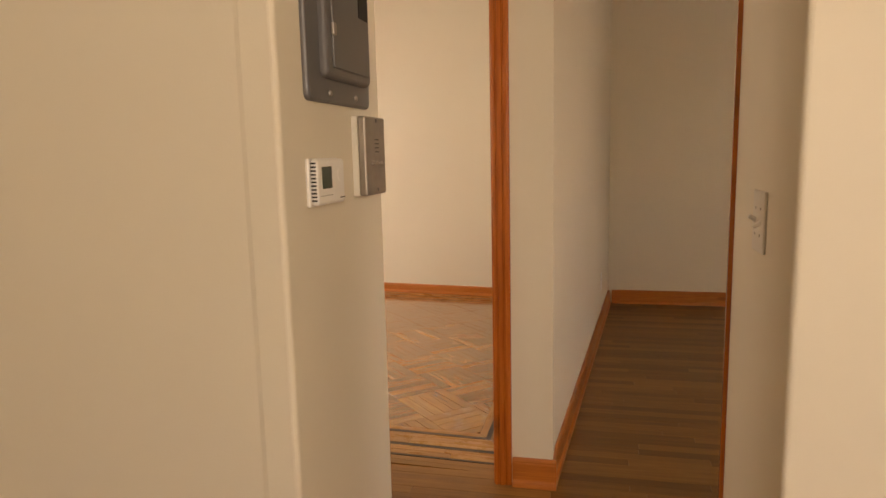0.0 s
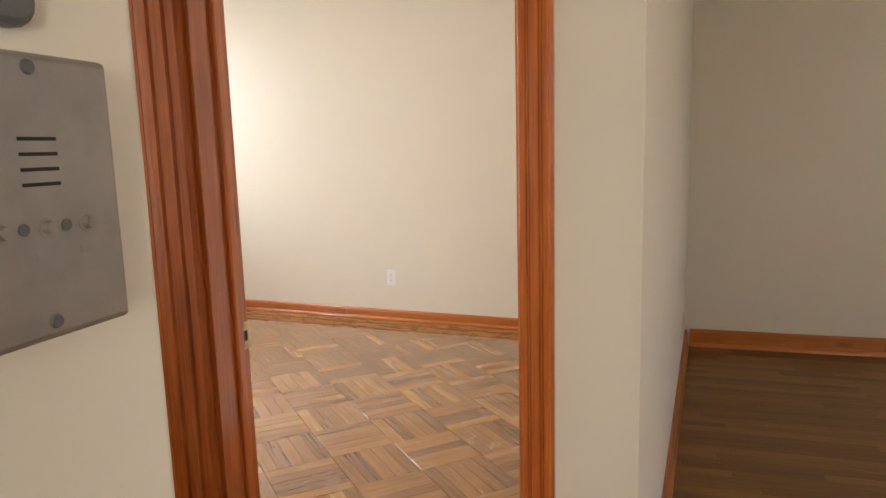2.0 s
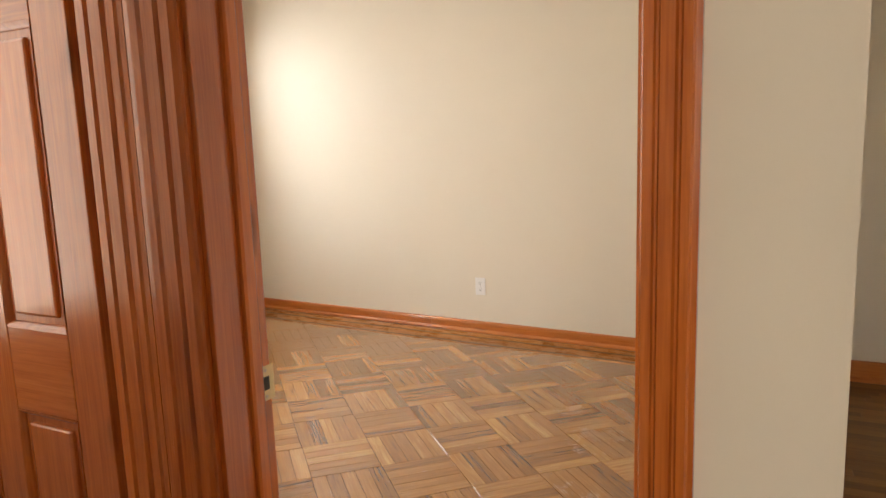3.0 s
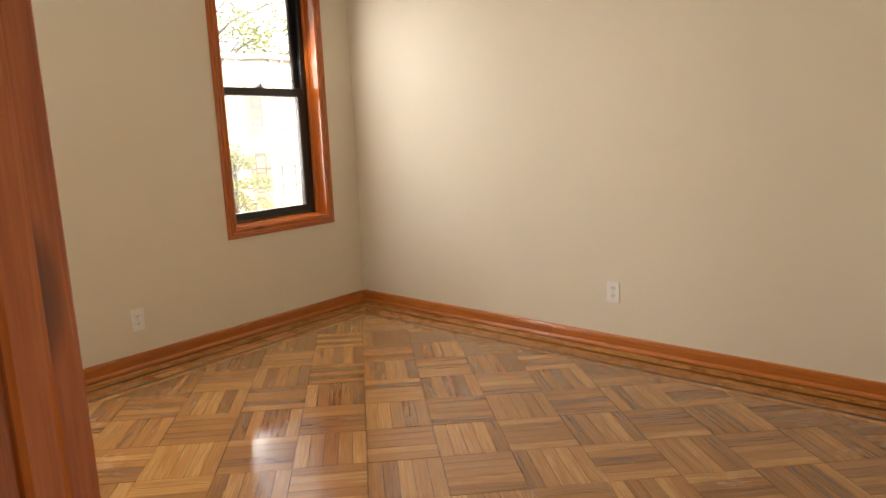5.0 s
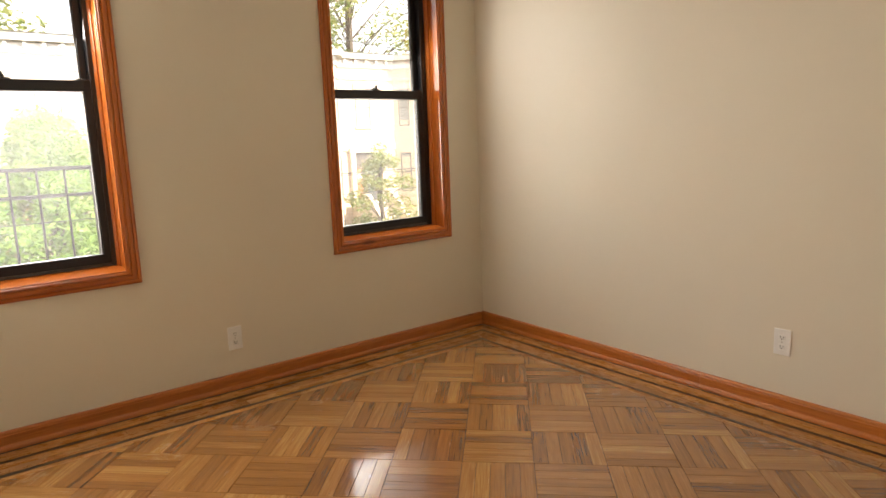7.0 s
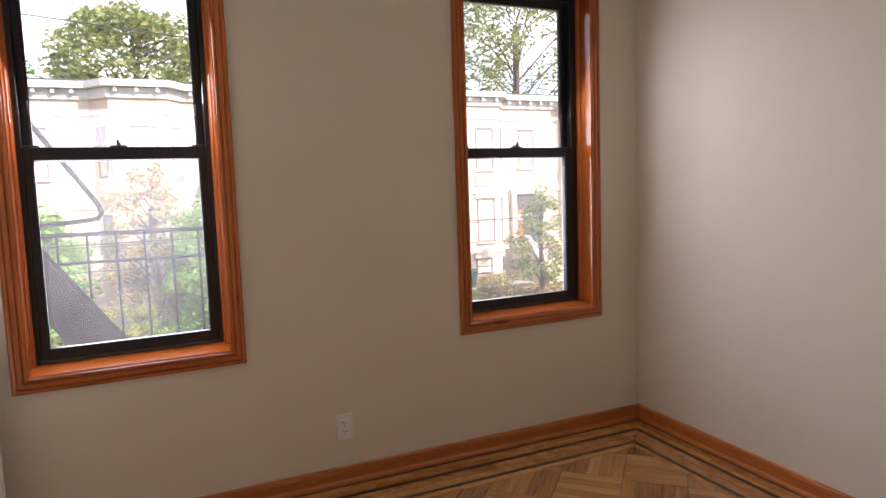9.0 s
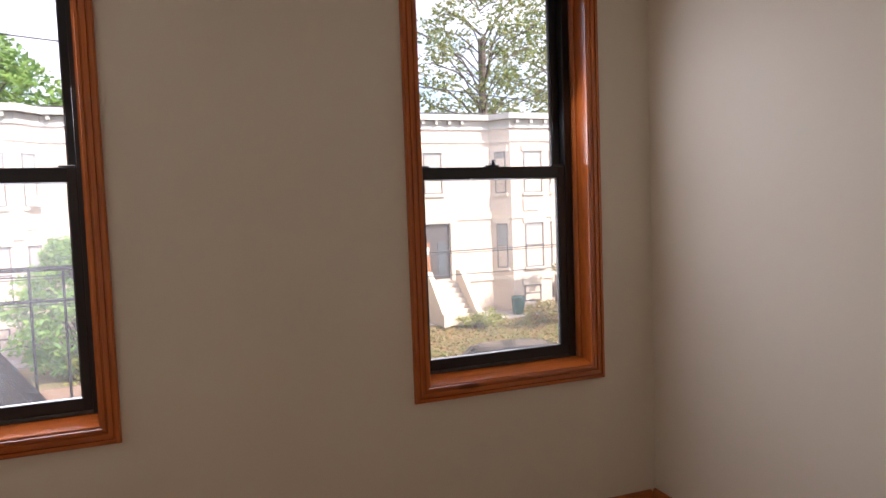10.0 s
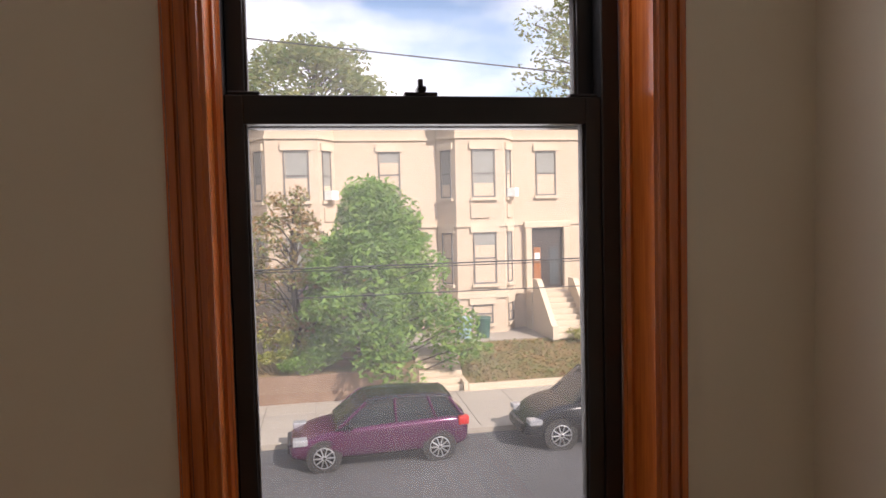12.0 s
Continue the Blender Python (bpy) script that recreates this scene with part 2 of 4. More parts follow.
HALL_X, ROOM_X = -3.69, -3.555
STREET = -4.05
PANEL_Y = -3.755


def boxes(*rows):
    bm = bmesh.new()
    for r in rows:
        box(bm, *r)
    return bm


W1, W2 = (-3.300, -2.371, 0.754), (-1.243, -0.290, 0.735)


def opening(w):
    """The hole in the wall for a window: x0, x1, z0, z1."""
    return w[0] + 0.055, w[1] - 0.055, w[2] + 0.05, w[2] + 1.90


(a0, a1, az0, az1), (b0, b1, bz0, bz1) = opening(W1), opening(W2)
structure("wall_north", boxes((-14, a0, 0, 0.30, STREET, 4.9), (a0, a1, 0, 0.30, STREET, az0), (a0, a1, 0, 0.30, az1, 4.9), (a1, b0, 0, 0.30, STREET, 4.9),
          (b0, b1, 0, 0.30, STREET, bz0), (b0, b1, 0, 0.30, bz1, 4.9), (b1, 9, 0, 0.30, STREET, 4.9)), M_WALL,
          "cream painted plaster wall with two tall windows", "wall")
structure("wall_east", boxes((0, 0.2, -4.36, 0, -0.3, TOP)), M_WALL, "cream painted plaster wall beside the windows", "wall")
bm = bmesh.new()
prism(bm, ((ROOM_X, -4.13), (ROOM_X, -4.18), (-0.23, -4.45), (0, -4.45), (0, -4.13)), -0.3, TOP)
structure("wall_south", bm, M_WALL, "cream plaster partition between bedroom and side room", "wall")
structure("wall_side_room", boxes((-0.25, -0.05, -8.0, -4.45, -0.3, TOP)), M_WALL, "cream plaster end wall of the side room", "wall")
structure("wall_door", boxes((HALL_X, ROOM_X, -4.18, -3.94, -0.3, TOP), (HALL_X, ROOM_X, -3.19, -2.91, -0.3, TOP), (HALL_X, ROOM_X, -2.15, 0, -0.3, TOP),
          (HALL_X, ROOM_X, -3.94, -3.19, 2.06, TOP), (HALL_X, ROOM_X, -2.91, -2.15, 2.06, TOP)), M_WALL, "unseen cream plaster wall added to close the hall with two stained door frames", "wall")


def rounded_block(x0, x1, y0, y1, corners, r=0.012):
    """The outline of a block, with the given corners rounded as plaster beads are."""
    out = []
    for i, (x, y, sx, sy) in enumerate(((x0, y0, 1, 1), (x1, y0, -1, 1), (x1, y1, -1, -1), (x0, y1, 1, -1))):
        if i not in corners:
            out.append((x, y))
            continue
        start = math.radians((180, 270, 0, 90)[i])
        for k in range(5):
            a = start + k * math.pi / 8
            out.append((x + sx * r + r * math.cos(a), y + sy * r + r * math.sin(a)))
    return out


# the face beyond the edge band falls back a little, angled to render darker
stub_outline = rounded_block(-5.112, -4.507, PANEL_Y, -1.95, (0, 1))[:-1] + [(-5.07, -1.95), (-5.109, -3.672), (-5.112, -3.684)]
bm = bmesh.new()
prism(bm, stub_outline, -0.3, TOP)
structure("wall_panel_stub", bm, M_WALL, "cream plaster stub wall carrying the electric panel", "wall")
bm = bmesh.new()
prism(bm, rounded_block(-4.94, -4.37, -8.0, -4.71, (3,)), -0.3, TOP)
structure("wall_switch_stub", bm, M_WALL, "cream plaster stub wall carrying the light switch", "wall")
# the hole in this wall is added for the recess fill lamp
structure("wall_recess", boxes((-4.507, -4.44, -2.1, -1.95, -0.3, TOP), (-3.76, HALL_X, -2.1, -1.95, -0.3, TOP), (-4.44, -3.76, -2.1, -1.95, -0.3, 0.9), (-4.44, -3.76, -2.1, -1.95, 2.2, TOP)), M_WALL, "cream plaster wall closing the hall recess, with an added opening for a fill lamp", "wall")
# unseen walls, added to enclose hall and side room around their fill lamps
structure("wall_west", boxes((-8.6, -8.45, -7.0, -6.40, -0.3, TOP), (-8.6, -8.45, -5.0, -2.0, -0.3, TOP), (-8.6, -8.45, -6.40, -5.0, -0.3, 1.0),
          (-8.6, -8.45, -6.40, -5.0, 2.5, TOP)), M_WALL, "unseen cream plaster wall with an added opening for a fill lamp", "wall")
structure("wall_hall_north", boxes((-8.6, -5.07, -2.1, -1.95, -0.3, TOP)), M_WALL, "unseen cream plaster wall added to close the hall", "wall")
structure("wall_hall_south", boxes((-8.6, -4.94, -7.15, -7.0, -0.3, TOP)), M_WALL, "unseen cream plaster wall added to close the hall", "wall")
structure("wall_side_south", boxes((-4.37, -3.7, -8.15, -8.0, -0.3, TOP), (-2.7, -0.2, -8.15, -8.0, -0.3, TOP), (-3.7, -2.7, -8.15, -8.0, -0.3, 0.9),
          (-3.7, -2.7, -8.15, -8.0, 2.3, TOP)), M_WALL, "unseen cream plaster wall with an added opening for a fill lamp", "wall")
structure("ceiling", boxes((-8.6, 0.2, -8.15, 0, TOP, TOP + 0.15)), M_CEIL, "white painted ceiling", "ceiling")
FLOOR = structure("floor", boxes((-8.6, HALL_X + 0.08, -8.15, -1.95, -0.30, -0.012), (HALL_X + 0.08, 0, -8.15, -4.19, -0.30, -0.012)), M_GAP,
                  "narrow oak plank floor of hall and side room", "floor")
PARQUET = structure("floor_parquet", boxes((HALL_X + 0.08, 0, -4.19, 0, -0.30, -0.012)), M_GAP,
                    "worn oak parquet floor in diagonal basket weave", "floor")
PARQUET.location.z = 0.046
PARQUET.rotation_euler = (0.021, 0.009, 0)


def floor_z(x, y):
    """Height of the settled bedroom floor."""
    return 0.046 + 0.021 * y - 0.009 * x



# baseboards: a plain board with a rounded top and a shoe moulding
def base_profile(h):
    """A board with an eased top and a quarter-round shoe: (depth, height)."""
    shoe = [(0.030 - 0.0010 * k * k, 0.008 + 0.006 * k) for k in range(4)]
    return [(0, 0), (0.031, 0)] + shoe + [(0.0192, 0.030), (0.0195, h - 0.020), (0.0175, h - 0.016), (0.0180, h - 0.010), (0.0145, h - 0.003), (0.009, h), (0, h)]


def baseboard(p, q, out, settled=False, label="stained pine baseboard with a shoe moulding"):
    bm = bmesh.new()
    za, zb = (floor_z(*p) - 0.004, floor_z(*q) - 0.004) if settled else (0, 0)
    sweep(bm, base_profile(0.092 if settled else 0.120), (*p, za), (*q, zb), (*out, 0), (0, 0, 1))
    structure("baseboard", bm, M_BASE, label, "baseboard")


baseboard((0, -1.752), (0, -0.0), (-1, 0), True)
baseboard((0, -4.13), (0, -1.754), (-1, 0), True)
baseboard((ROOM_X, 0), (-0.032, 0), (0, -1), True)
baseboard((ROOM_X, -2.0), (ROOM_X, -0.032), (1, 0), True)
baseboard((-3.38, -4.13), (-0.032, -4.13), (0, 1), True)
dv = Vector((-0.23 + 3.50, -4.45 + 4.18)).normalized()
baseboard((-3.69, -4.165), (-0.27, -4.447), (dv.y, -dv.x))
baseboard((-0.25, -4.48), (-0.25, -8.0), (-1, 0))
baseboard((HALL_X, -4.195), (HALL_X, -4.015), (-1, 0))


# ---- door frames ----
def casing_profile(w, d=0.022):
    """A fluted casing: (depth, width)."""
    p = [(0, 0), (d * 0.55, 0), (d * 0.62, w * 0.05), (d, w * 0.10), (d, w * 0.26), (d * 0.70, w * 0.29), (d * 0.70, w * 0.33), (d * 1.02, w * 0.37),
         (d * 1.02, w * 0.60), (d * 0.68, w * 0.64), (d * 0.68, w * 0.68), (d * 0.95, w * 0.72), (d * 0.95, w * 0.86), (d * 0.75, w * 0.90), (d * 0.72, w), (0, w)]
    return p


def jamb(name, y, face, x0=HALL_X - 0.002, x1=ROOM_X + 0.002, top=2.06):
    """A door jamb with its stop. face: +1 when it faces +Y."""
    t = thing(name, pose(0, y, 0), "glossy red-brown stained pine door jamb", "door jamb", "", "structure")
    bm = bmesh.new()
    s = -face
    rbox(bm, x0, x1, min(-s * 0.002, s * 0.016), max(-s * 0.002, s * 0.016), 0, top, 0.0015, 1)
    part("jamb_board", bm, M_TRIM, t, axis=2)
    bm = bmesh.new()
    sweep(bm, [(0, 0), (0.010, 0.0), (0.013, 0.006), (0.013, 0.030), (0.009, 0.036), (0, 0.037)], (x0 + 0.075, 0, 0), (x0 + 0.075, 0, top), (0, face, 0), (1, 0, 0))
    part("door_stop", bm, M_TRIM, t, axis=2)
    return t


def casing(name, y0, y1, x, nx, z1=2.06, label="glossy red-brown fluted pine door casing"):
    """An upright casing on a wall face that looks along nx; its width runs from y0 to y1."""
    bm = bmesh.new()
    s = 1 if y1 > y0 else -1
    sweep(bm, casing_profile(abs(y1 - y0)), (x, y0, 0), (x, y0, z1), (nx, 0, 0), (0, s, 0))
    return structure(name, bm, M_TRIM, label, "door casing", 2)


left_jamb = jamb("door_jamb_left", -3.19, -1)
right_jamb = jamb("door_jamb_right", -3.94, 1)
casing("door_casing", -3.180, -3.055, HALL_X, -1)
casing("door_casing", -2.925, -3.053, HALL_X, -1)
casing("door_casing", -3.938, -4.012, HALL_X, -1)
casing("door_casing", -3.938, -4.03, ROOM_X, 1)
bm = bmesh.new()
sweep(bm, casing_profile(0.09), (HALL_X, -4.012, 2.062), (HALL_X, -2.91, 2.062), (-1, 0, 0), (0, 0, 1))
structure("door_casing_head", bm, M_TRIM, "fluted pine head casing", "door casing", 1)
bm = bmesh.new()
rbox(bm, HALL_X, ROOM_X, -3.92, -3.18, 2.04, 2.058, 0.001, 1)
structure("door_head", bm, M_TRIM, "stained pine door head", "door jamb", 1)
# edge casing on the end of the switch wall
bm = bmesh.new()
sweep(bm, casing_profile(0.09), (-4.37, -4.698, 0), (-4.37, -4.698, 2.06), (1, 0, 0), (0, -1, 0))
structure("side_room_casing", bm, M_TRIM, "stained pine casing on the wall end", "door casing", 2)
# strike plate and hinges
strike = thing("strike_plate", pose(-3.572, -3.1925, 0.937), "worn brass strike plate in the door jamb", "strike plate")
bm = bmesh.new()
rbox(bm, -0.022, 0.027, -0.0015, 0.0, -0.036, 0.036, 0.0006, 1)
part("plate", bm, M_BRASS, strike)
bm = bmesh.new()
rbox(bm, -0.009, 0.012, -0.0026, -0.0012, -0.014, 0.014, 0.0005, 1)
part("latch_hole", bm, M_SLOT, strike)
for z in (-0.027, 0.027):
    bm = bmesh.new()
    cyl(bm, (0.002, -0.0012, z), (0.002, -0.0026, z), 0.0035)
    part("screw", bm, M_STEEL, strike)


def hinge(z):
    t = thing("hinge", pose(-3.632, -3.9375, z), "dull steel butt hinge leaf on the door jamb", "hinge", "door hinges")
    bm = bmesh.new()
    rbox(bm, -0.030, 0.074, 0.0, 0.0025, -0.045, 0.045, 0.0006, 1)
    part("leaf", bm, M_STEEL, t)
    bm = bmesh.new()
    cyl(bm, (0.082, 0.003, -0.045), (0.082, 0.003, 0.045), 0.006)
    part("knuckle", bm, M_STEEL, t)


hinge(1.815)
hinge(0.28)

# the closed panelled door beside the frame
leaf = thing("panel_door", pose(-3.670, -2.545, 0.005), "closed glossy red-brown pine six-panel door", "door")
DW, DH = 0.358, 2.035


def door_piece(name, y0, y1, z0, z1, ax, x0=-0.036, x1=0.0):
    bm = bmesh.new()
    rbox(bm, x0, x1, y0, y1, z0, z1, 0.0025, 2)
    return part(name, bm, M_TRIM, leaf, axis=ax)


door_piece("stile", -DW, -DW + 0.105, 0, DH, 2)
door_piece("stile", DW - 0.105, DW, 0, DH, 2)
door_piece("muntin", -0.05, 0.05, 0.002, DH - 0.002, 2)
rails = ((0, 0.22), (0.845, 1.035), (1.66, 1.77), (1.93, DH))
for z0, z1 in rails:
    for s in (-1, 1):
        door_piece("rail", min(s * 0.0505, s * (DW - 0.1055)), max(s * 0.0505, s * (DW - 0.1055)), z0, z1, 1)
for (_, z0), (z1, _) in zip(rails, rails[1:]):
    for s in (-1, 1):
        ya, yb = sorted((s * 0.05, s * (DW - 0.105)))
        bm = bmesh.new()
        rbox(bm, -0.026, -0.008, ya, yb, z0, z1, 0.0005, 1)
        rbox(bm, -0.034, -0.02, ya + 0.028, yb - 0.028, z0 + 0.028, z1 - 0.028, 0.007, 2)
        p = part("panel", bm, M_TRIM, leaf, axis=2)
        bm = bmesh.new()
        pr = [(0, 0), (0.012, 0), (0.009, 0.006), (0.004, 0.011), (0.0, 0.013)]
        for (u0, w0), (u1, w1), up in (((ya, z0), (yb, z0), (0, 0, 1)), ((yb, z1), (ya, z1), (0, 0, -1)), ((yb, z0), (yb, z1), (0, -1, 0)), ((ya, z1), (ya, z0), (0, 1, 0))):
            sweep(bm, pr, (-0.026, u0, w0), (-0.026, u1, w1), (-1, 0, 0), up, 1, -1)
        part("panel_moulding", bm, M_TRIM, p, axis=2)


# ---- windows ----
def build_window(name, w, label, off=0.0):
    x0, x1, zb = w
    wd = x1 - x0
    t = thing(name, pose((x0 + x1) / 2, 0, zb), label, "window", "", "structure")
    h, W, CW = wd / 2, 0.07, 0.07
    ht = 1.95
    prof = [(a, b) for a, b in casing_profile(CW, 0.02)]
    for nm, p, q, up in (("casing_side", (-h, 0, ht), (-h, 0, 0), (1, 0, 0)), ("casing_side", (h, 0, 0), (h, 0, ht), (-1, 0, 0)),
                         ("casing_bottom", (-h, 0, 0), (h, 0, 0), (0, 0, 1)), ("casing_top", (h, 0, ht), (-h, 0, ht), (0, 0, -1))):
        bm = bmesh.new()
        sweep(bm, prof, p, q, (0, -1, 0), up, 1, -1)
        part(nm, bm, M_TRIM, t)
    i = h - CW + 0.004
    # lining boards of the reveal
    for s in (-1, 1):
        bm = bmesh.new()
        rbox(bm, min(s * i, s * (i + 0.012)), max(s * i, s * (i + 0.012)), -0.004, 0.185, CW - 0.012, ht - CW + 0.012, 0.001, 1)
        lin = part("reveal_lining", bm, M_TRIM, t, axis=2)
        bm = bmesh.new()
        sweep(bm, [(0, 0), (0.006, 0), (0.009, 0.004), (0.012, 0.007), (0.012, 0.013), (0.016, 0.016), (0.016, 0.021), (0, 0.021)], (s * i, 0.082, CW), (s * i, 0.082, ht - CW), (-s, 0, 0), (0, 1, 0))
        part("inner_stop", bm, M_TRIM, lin, axis=2)
    bm = bmesh.new()
    sweep(bm, [(-0.014, 0.054), (-0.014, 0.066), (-0.010, 0.0705), (0.0, 0.0715), (0.108, 0.089), (0.13, 0.089), (0.13, 0.054)], (-i, 0, 0), (i, 0, 0), (0, 1, 0), (0, 0, 1))
    part("window_sill", bm, M_TRIM, t, "stained pine window sill")
    bm = bmesh.new()
    rbox(bm, -i, i, -0.004, 0.13, ht - CW, ht - CW + 0.012, 0.001, 1)
    part("head_lining", bm, M_TRIM, t)
    # black aluminium frame and sashes
    f = i - 0.018
    black = []
    z0, z1, zm = 0.0895, ht - CW, 0.982
    bm = bmesh.new()
    for s in (-1, 1):
        rbox(bm, min(s * (f - 0.018), s * (f + 0.02)), max(s * (f - 0.018), s * (f + 0.02)), 0.104, 0.205, z0, z1, 0.002, 1)
    rbox(bm, -f + 0.018, f - 0.018, 0.104, 0.205, z1 - 0.03, z1, 0.002, 1)
    black.append(part("window_frame", bm, M_BLACK, t, "black aluminium window frame", axis=2))
    bm = bmesh.new()
    rbox(bm, -f + 0.018, f - 0.018, 0.104, 0.205, z0, z0 + 0.014, 0.002, 1)
    black.append(part("sill_track", bm, M_TRACK, t, "scuffed black sill track", axis=0))
    g = wd * 0.356

    def sash(nm, y0, y1, za, zb2, bot, top):
        bm = bmesh.new()
        e = f - 0.018
        for s in (-1, 1):
            rbox(bm, min(s * g, s * e), max(s * g, s * e), y0, y1, za, zb2, 0.003, 2)
        rbox(bm, -g - 0.002, g + 0.002, y0, y1, za, za + bot, 0.003, 2)
        rbox(bm, -g - 0.002, g + 0.002, y0, y1, zb2 - top, zb2, 0.003, 2)
        sh = part(nm, bm, M_BLACK, t, axis=2)
        bm = bmesh.new()
        for s in (-1, 1):
            rbox(bm, min(s * g, s * (g - 0.005)), max(s * g, s * (g - 0.005)), y0 + 0.006, y1 - 0.004, za + bot, zb2 - top, 0.001, 1)
        part("glazing_bead", bm, M_TRACK, sh, "grey glazing bead", axis=2)
        bm = bmesh.new()
        box(bm, -g, g, (y0 + y1) / 2 - 0.002, (y0 + y1) / 2 + 0.002, za + bot - 0.004, zb2 - top + 0.004)
        pn = part("pane", bm, M_GLASS, sh, "clear glass pane with slight smudges and a painted veil of glare")
        pn.visible_shadow = False
        return sh

    low = sash("lower_sash", 0.108, 0.142, z0 + 0.0145, zm + 0.028, 0.048, 0.055)
    upp = sash("upper_sash", 0.148, 0.182, zm - 0.03, z1 - 0.031, 0.058, 0.04)
    bm = bmesh.new()
    rbox(bm, -0.033, 0.033, 0.112, 0.140, zm + 0.0285, zm + 0.036, 0.002, 2)
    rbox(bm, -0.008, 0.010, 0.106, 0.146, zm + 0.036, zm + 0.048, 0.003, 2)
    rbox(bm, -0.007, 0.003, 0.102, 0.114, zm + 0.044, zm + 0.060, 0.002, 2)
    part("sash_lock", bm, M_BLACK, low)
    for s in (-1, 1):
        bm = bmesh.new()
        rbox(bm, min(s * (g - 0.03), s * (g + 0.03)), max(s * (g - 0.03), s * (g + 0.03)), 0.114, 0.138, zm + 0.0285, zm + 0.036, 0.002, 1)
        part("tilt_latch", bm, M_BLACK, low)
    for p in black + [low, upp]:
        p.location.x = off
    return t


build_window("window_1", W1, "tall double-hung window with black aluminium sashes and stained pine casing, fire escape outside")
build_window("window_2", W2, "tall double-hung window with black aluminium sashes and stained pine casing near the corner", -0.020)

# ---- small things on the walls ----


def outlet(m, label):
    t = thing("wall_outlet", m, label, "outlet", "wall outlets")
    bm = bmesh.new()
    rbox(bm, -0.041, 0.041, -0.006, 0, -0.067, 0.067, 0.003, 2)
    part("cover_plate", bm, M_WHITE, t)
    for z in (-0.024, 0.024):
        bm = bmesh.new()
        rbox(bm, -0.017, 0.017, -0.0085, -0.005, z - 0.014, z + 0.014, 0.004, 2)
        r = part("receptacle", bm, M_WHITE, t)
        for x, h in ((-0.007, 0.009), (0.007, 0.007)):
            bm = bmesh.new()
            box(bm, x - 0.0015, x + 0.0015, -0.0092, -0.0082, z + 0.003 - h / 2, z + 0.003 + h / 2)
            part("slot", bm, M_SLOT, r)
        bm = bmesh.new()
        cyl(bm, (0, -0.0082, z - 0.008), (0, -0.0092, z - 0.008), 0.0028, n=8)
        part("earth_hole", bm, M_SLOT, r)
    bm = bmesh.new()
    cyl(bm, (0, -0.005, 0), (0, -0.0075, 0), 0.003, n=8)
    part("screw", bm, M_STEEL, t)
    return t


outlet(pose(0, -2.172, 0.36, 0, 0, -90), "white plastic duplex outlet on the cream side wall")
outlet(pose(-1.915, 0, 0.355), "white plastic duplex outlet between the two windows")
outlet(pose(-1.10, -4.379, 0.36, 0, 0, math.degrees(math.atan2(dv.y, dv.x))), "cream-white duplex outlet low on the side room wall")

# electric panel
panel = thing("electric_panel", pose(-4.807, PANEL_Y, 1.497), "grey enamelled steel electric breaker panel with a closed door", "electric panel")
bm = bmesh.new()
b2 = bmesh.new()
box(b2, -0.19, 0.19, -0.012, 0, 0, 0.62)
bmesh.ops.bevel(b2, geom=[e for e in b2.edges if abs(e.verts[0].co.y - e.verts[1].co.y) > 0.005], offset=0.018, segments=4, affect='EDGES', profile=0.5)
bmesh.ops.bevel(b2, geom=[e for e in b2.edges if e.verts[0].co.y < -0.01 and e.verts[1].co.y < -0.01], offset=0.006, segments=2, affect='EDGES', profile=0.5)
merge(bm, b2)
part("cover_flange", bm, M_PANEL, panel)
bm = bmesh.new()
b2 = bmesh.new()
box(b2, -0.125, 0.158, -0.030, -0.010, 0.052, 0.56)
bmesh.ops.bevel(b2, geom=[e for e in b2.edges if e.verts[0].co.y < -0.02 or e.verts[1].co.y < -0.02], offset=0.014, segments=4, affect='EDGES', profile=0.5)
merge(bm, b2)
part("raised_cover", bm, M_PANEL, panel)
bm = bmesh.new()
rbox(bm, -0.094, 0.136, -0.034, -0.029, 0.074, 0.54, 0.002, 2)
pdoor = part("panel_door_leaf", bm, M_PANEL, panel)
bm = bmesh.new()
rbox(bm, 0.066, 0.128, -0.036, -0.033, 0.206, 0.268, 0.001, 1)
part("breaker_window", bm, M_SLOT, pdoor)
bm = bmesh.new()
rbox(bm, -0.102, -0.085, -0.039, -0.032, 0.142, 0.168, 0.002, 2)
part("latch", bm, M_STEEL, pdoor)
for x in (-0.075, 0.086):
    for z in (0.021, 0.599):
        bm = bmesh.new()
        cyl(bm, (x, -0.011, z), (x, -0.0155, z), 0.008, 0.006)
        s = part("screw", bm, M_STEEL, panel, "bright screw head")

# thermostat
th = thing("thermostat", pose(-4.923, PANEL_Y, 1.327), "white plastic wall thermostat with a small dark display", "thermostat")
bm = bmesh.new()
rbox(bm, -0.095, 0.085, -0.012, 0, -0.052, 0.050, 0.004, 2)
part("back_plate", bm, M_WHITE, th)
bm = bmesh.new()
rbox(bm, -0.090, 0.082, -0.034, -0.0125, -0.050, 0.048, 0.008, 3)
body = part("housing", bm, M_WHITE, th)
bm = bmesh.new()
rbox(bm, -0.063, -0.004, -0.0352, -0.033, -0.015, 0.032, 0.001, 1)
part("display", bm, M_LCD, body)
bm = bmesh.new()
cyl(bm, (0.048, -0.033, 0.012), (0.048, -0.0355, 0.012), 0.015, 0.0145, 20)
part("dial", bm, M_WHITE, body)
bm = bmesh.new()
for i in range(11):
    z = -0.040 + i * 0.0078
    box(bm, -0.0935, -0.0895, -0.030, -0.016, z, z + 0.0035)
part("vent_slots", bm, M_SLOT, body)
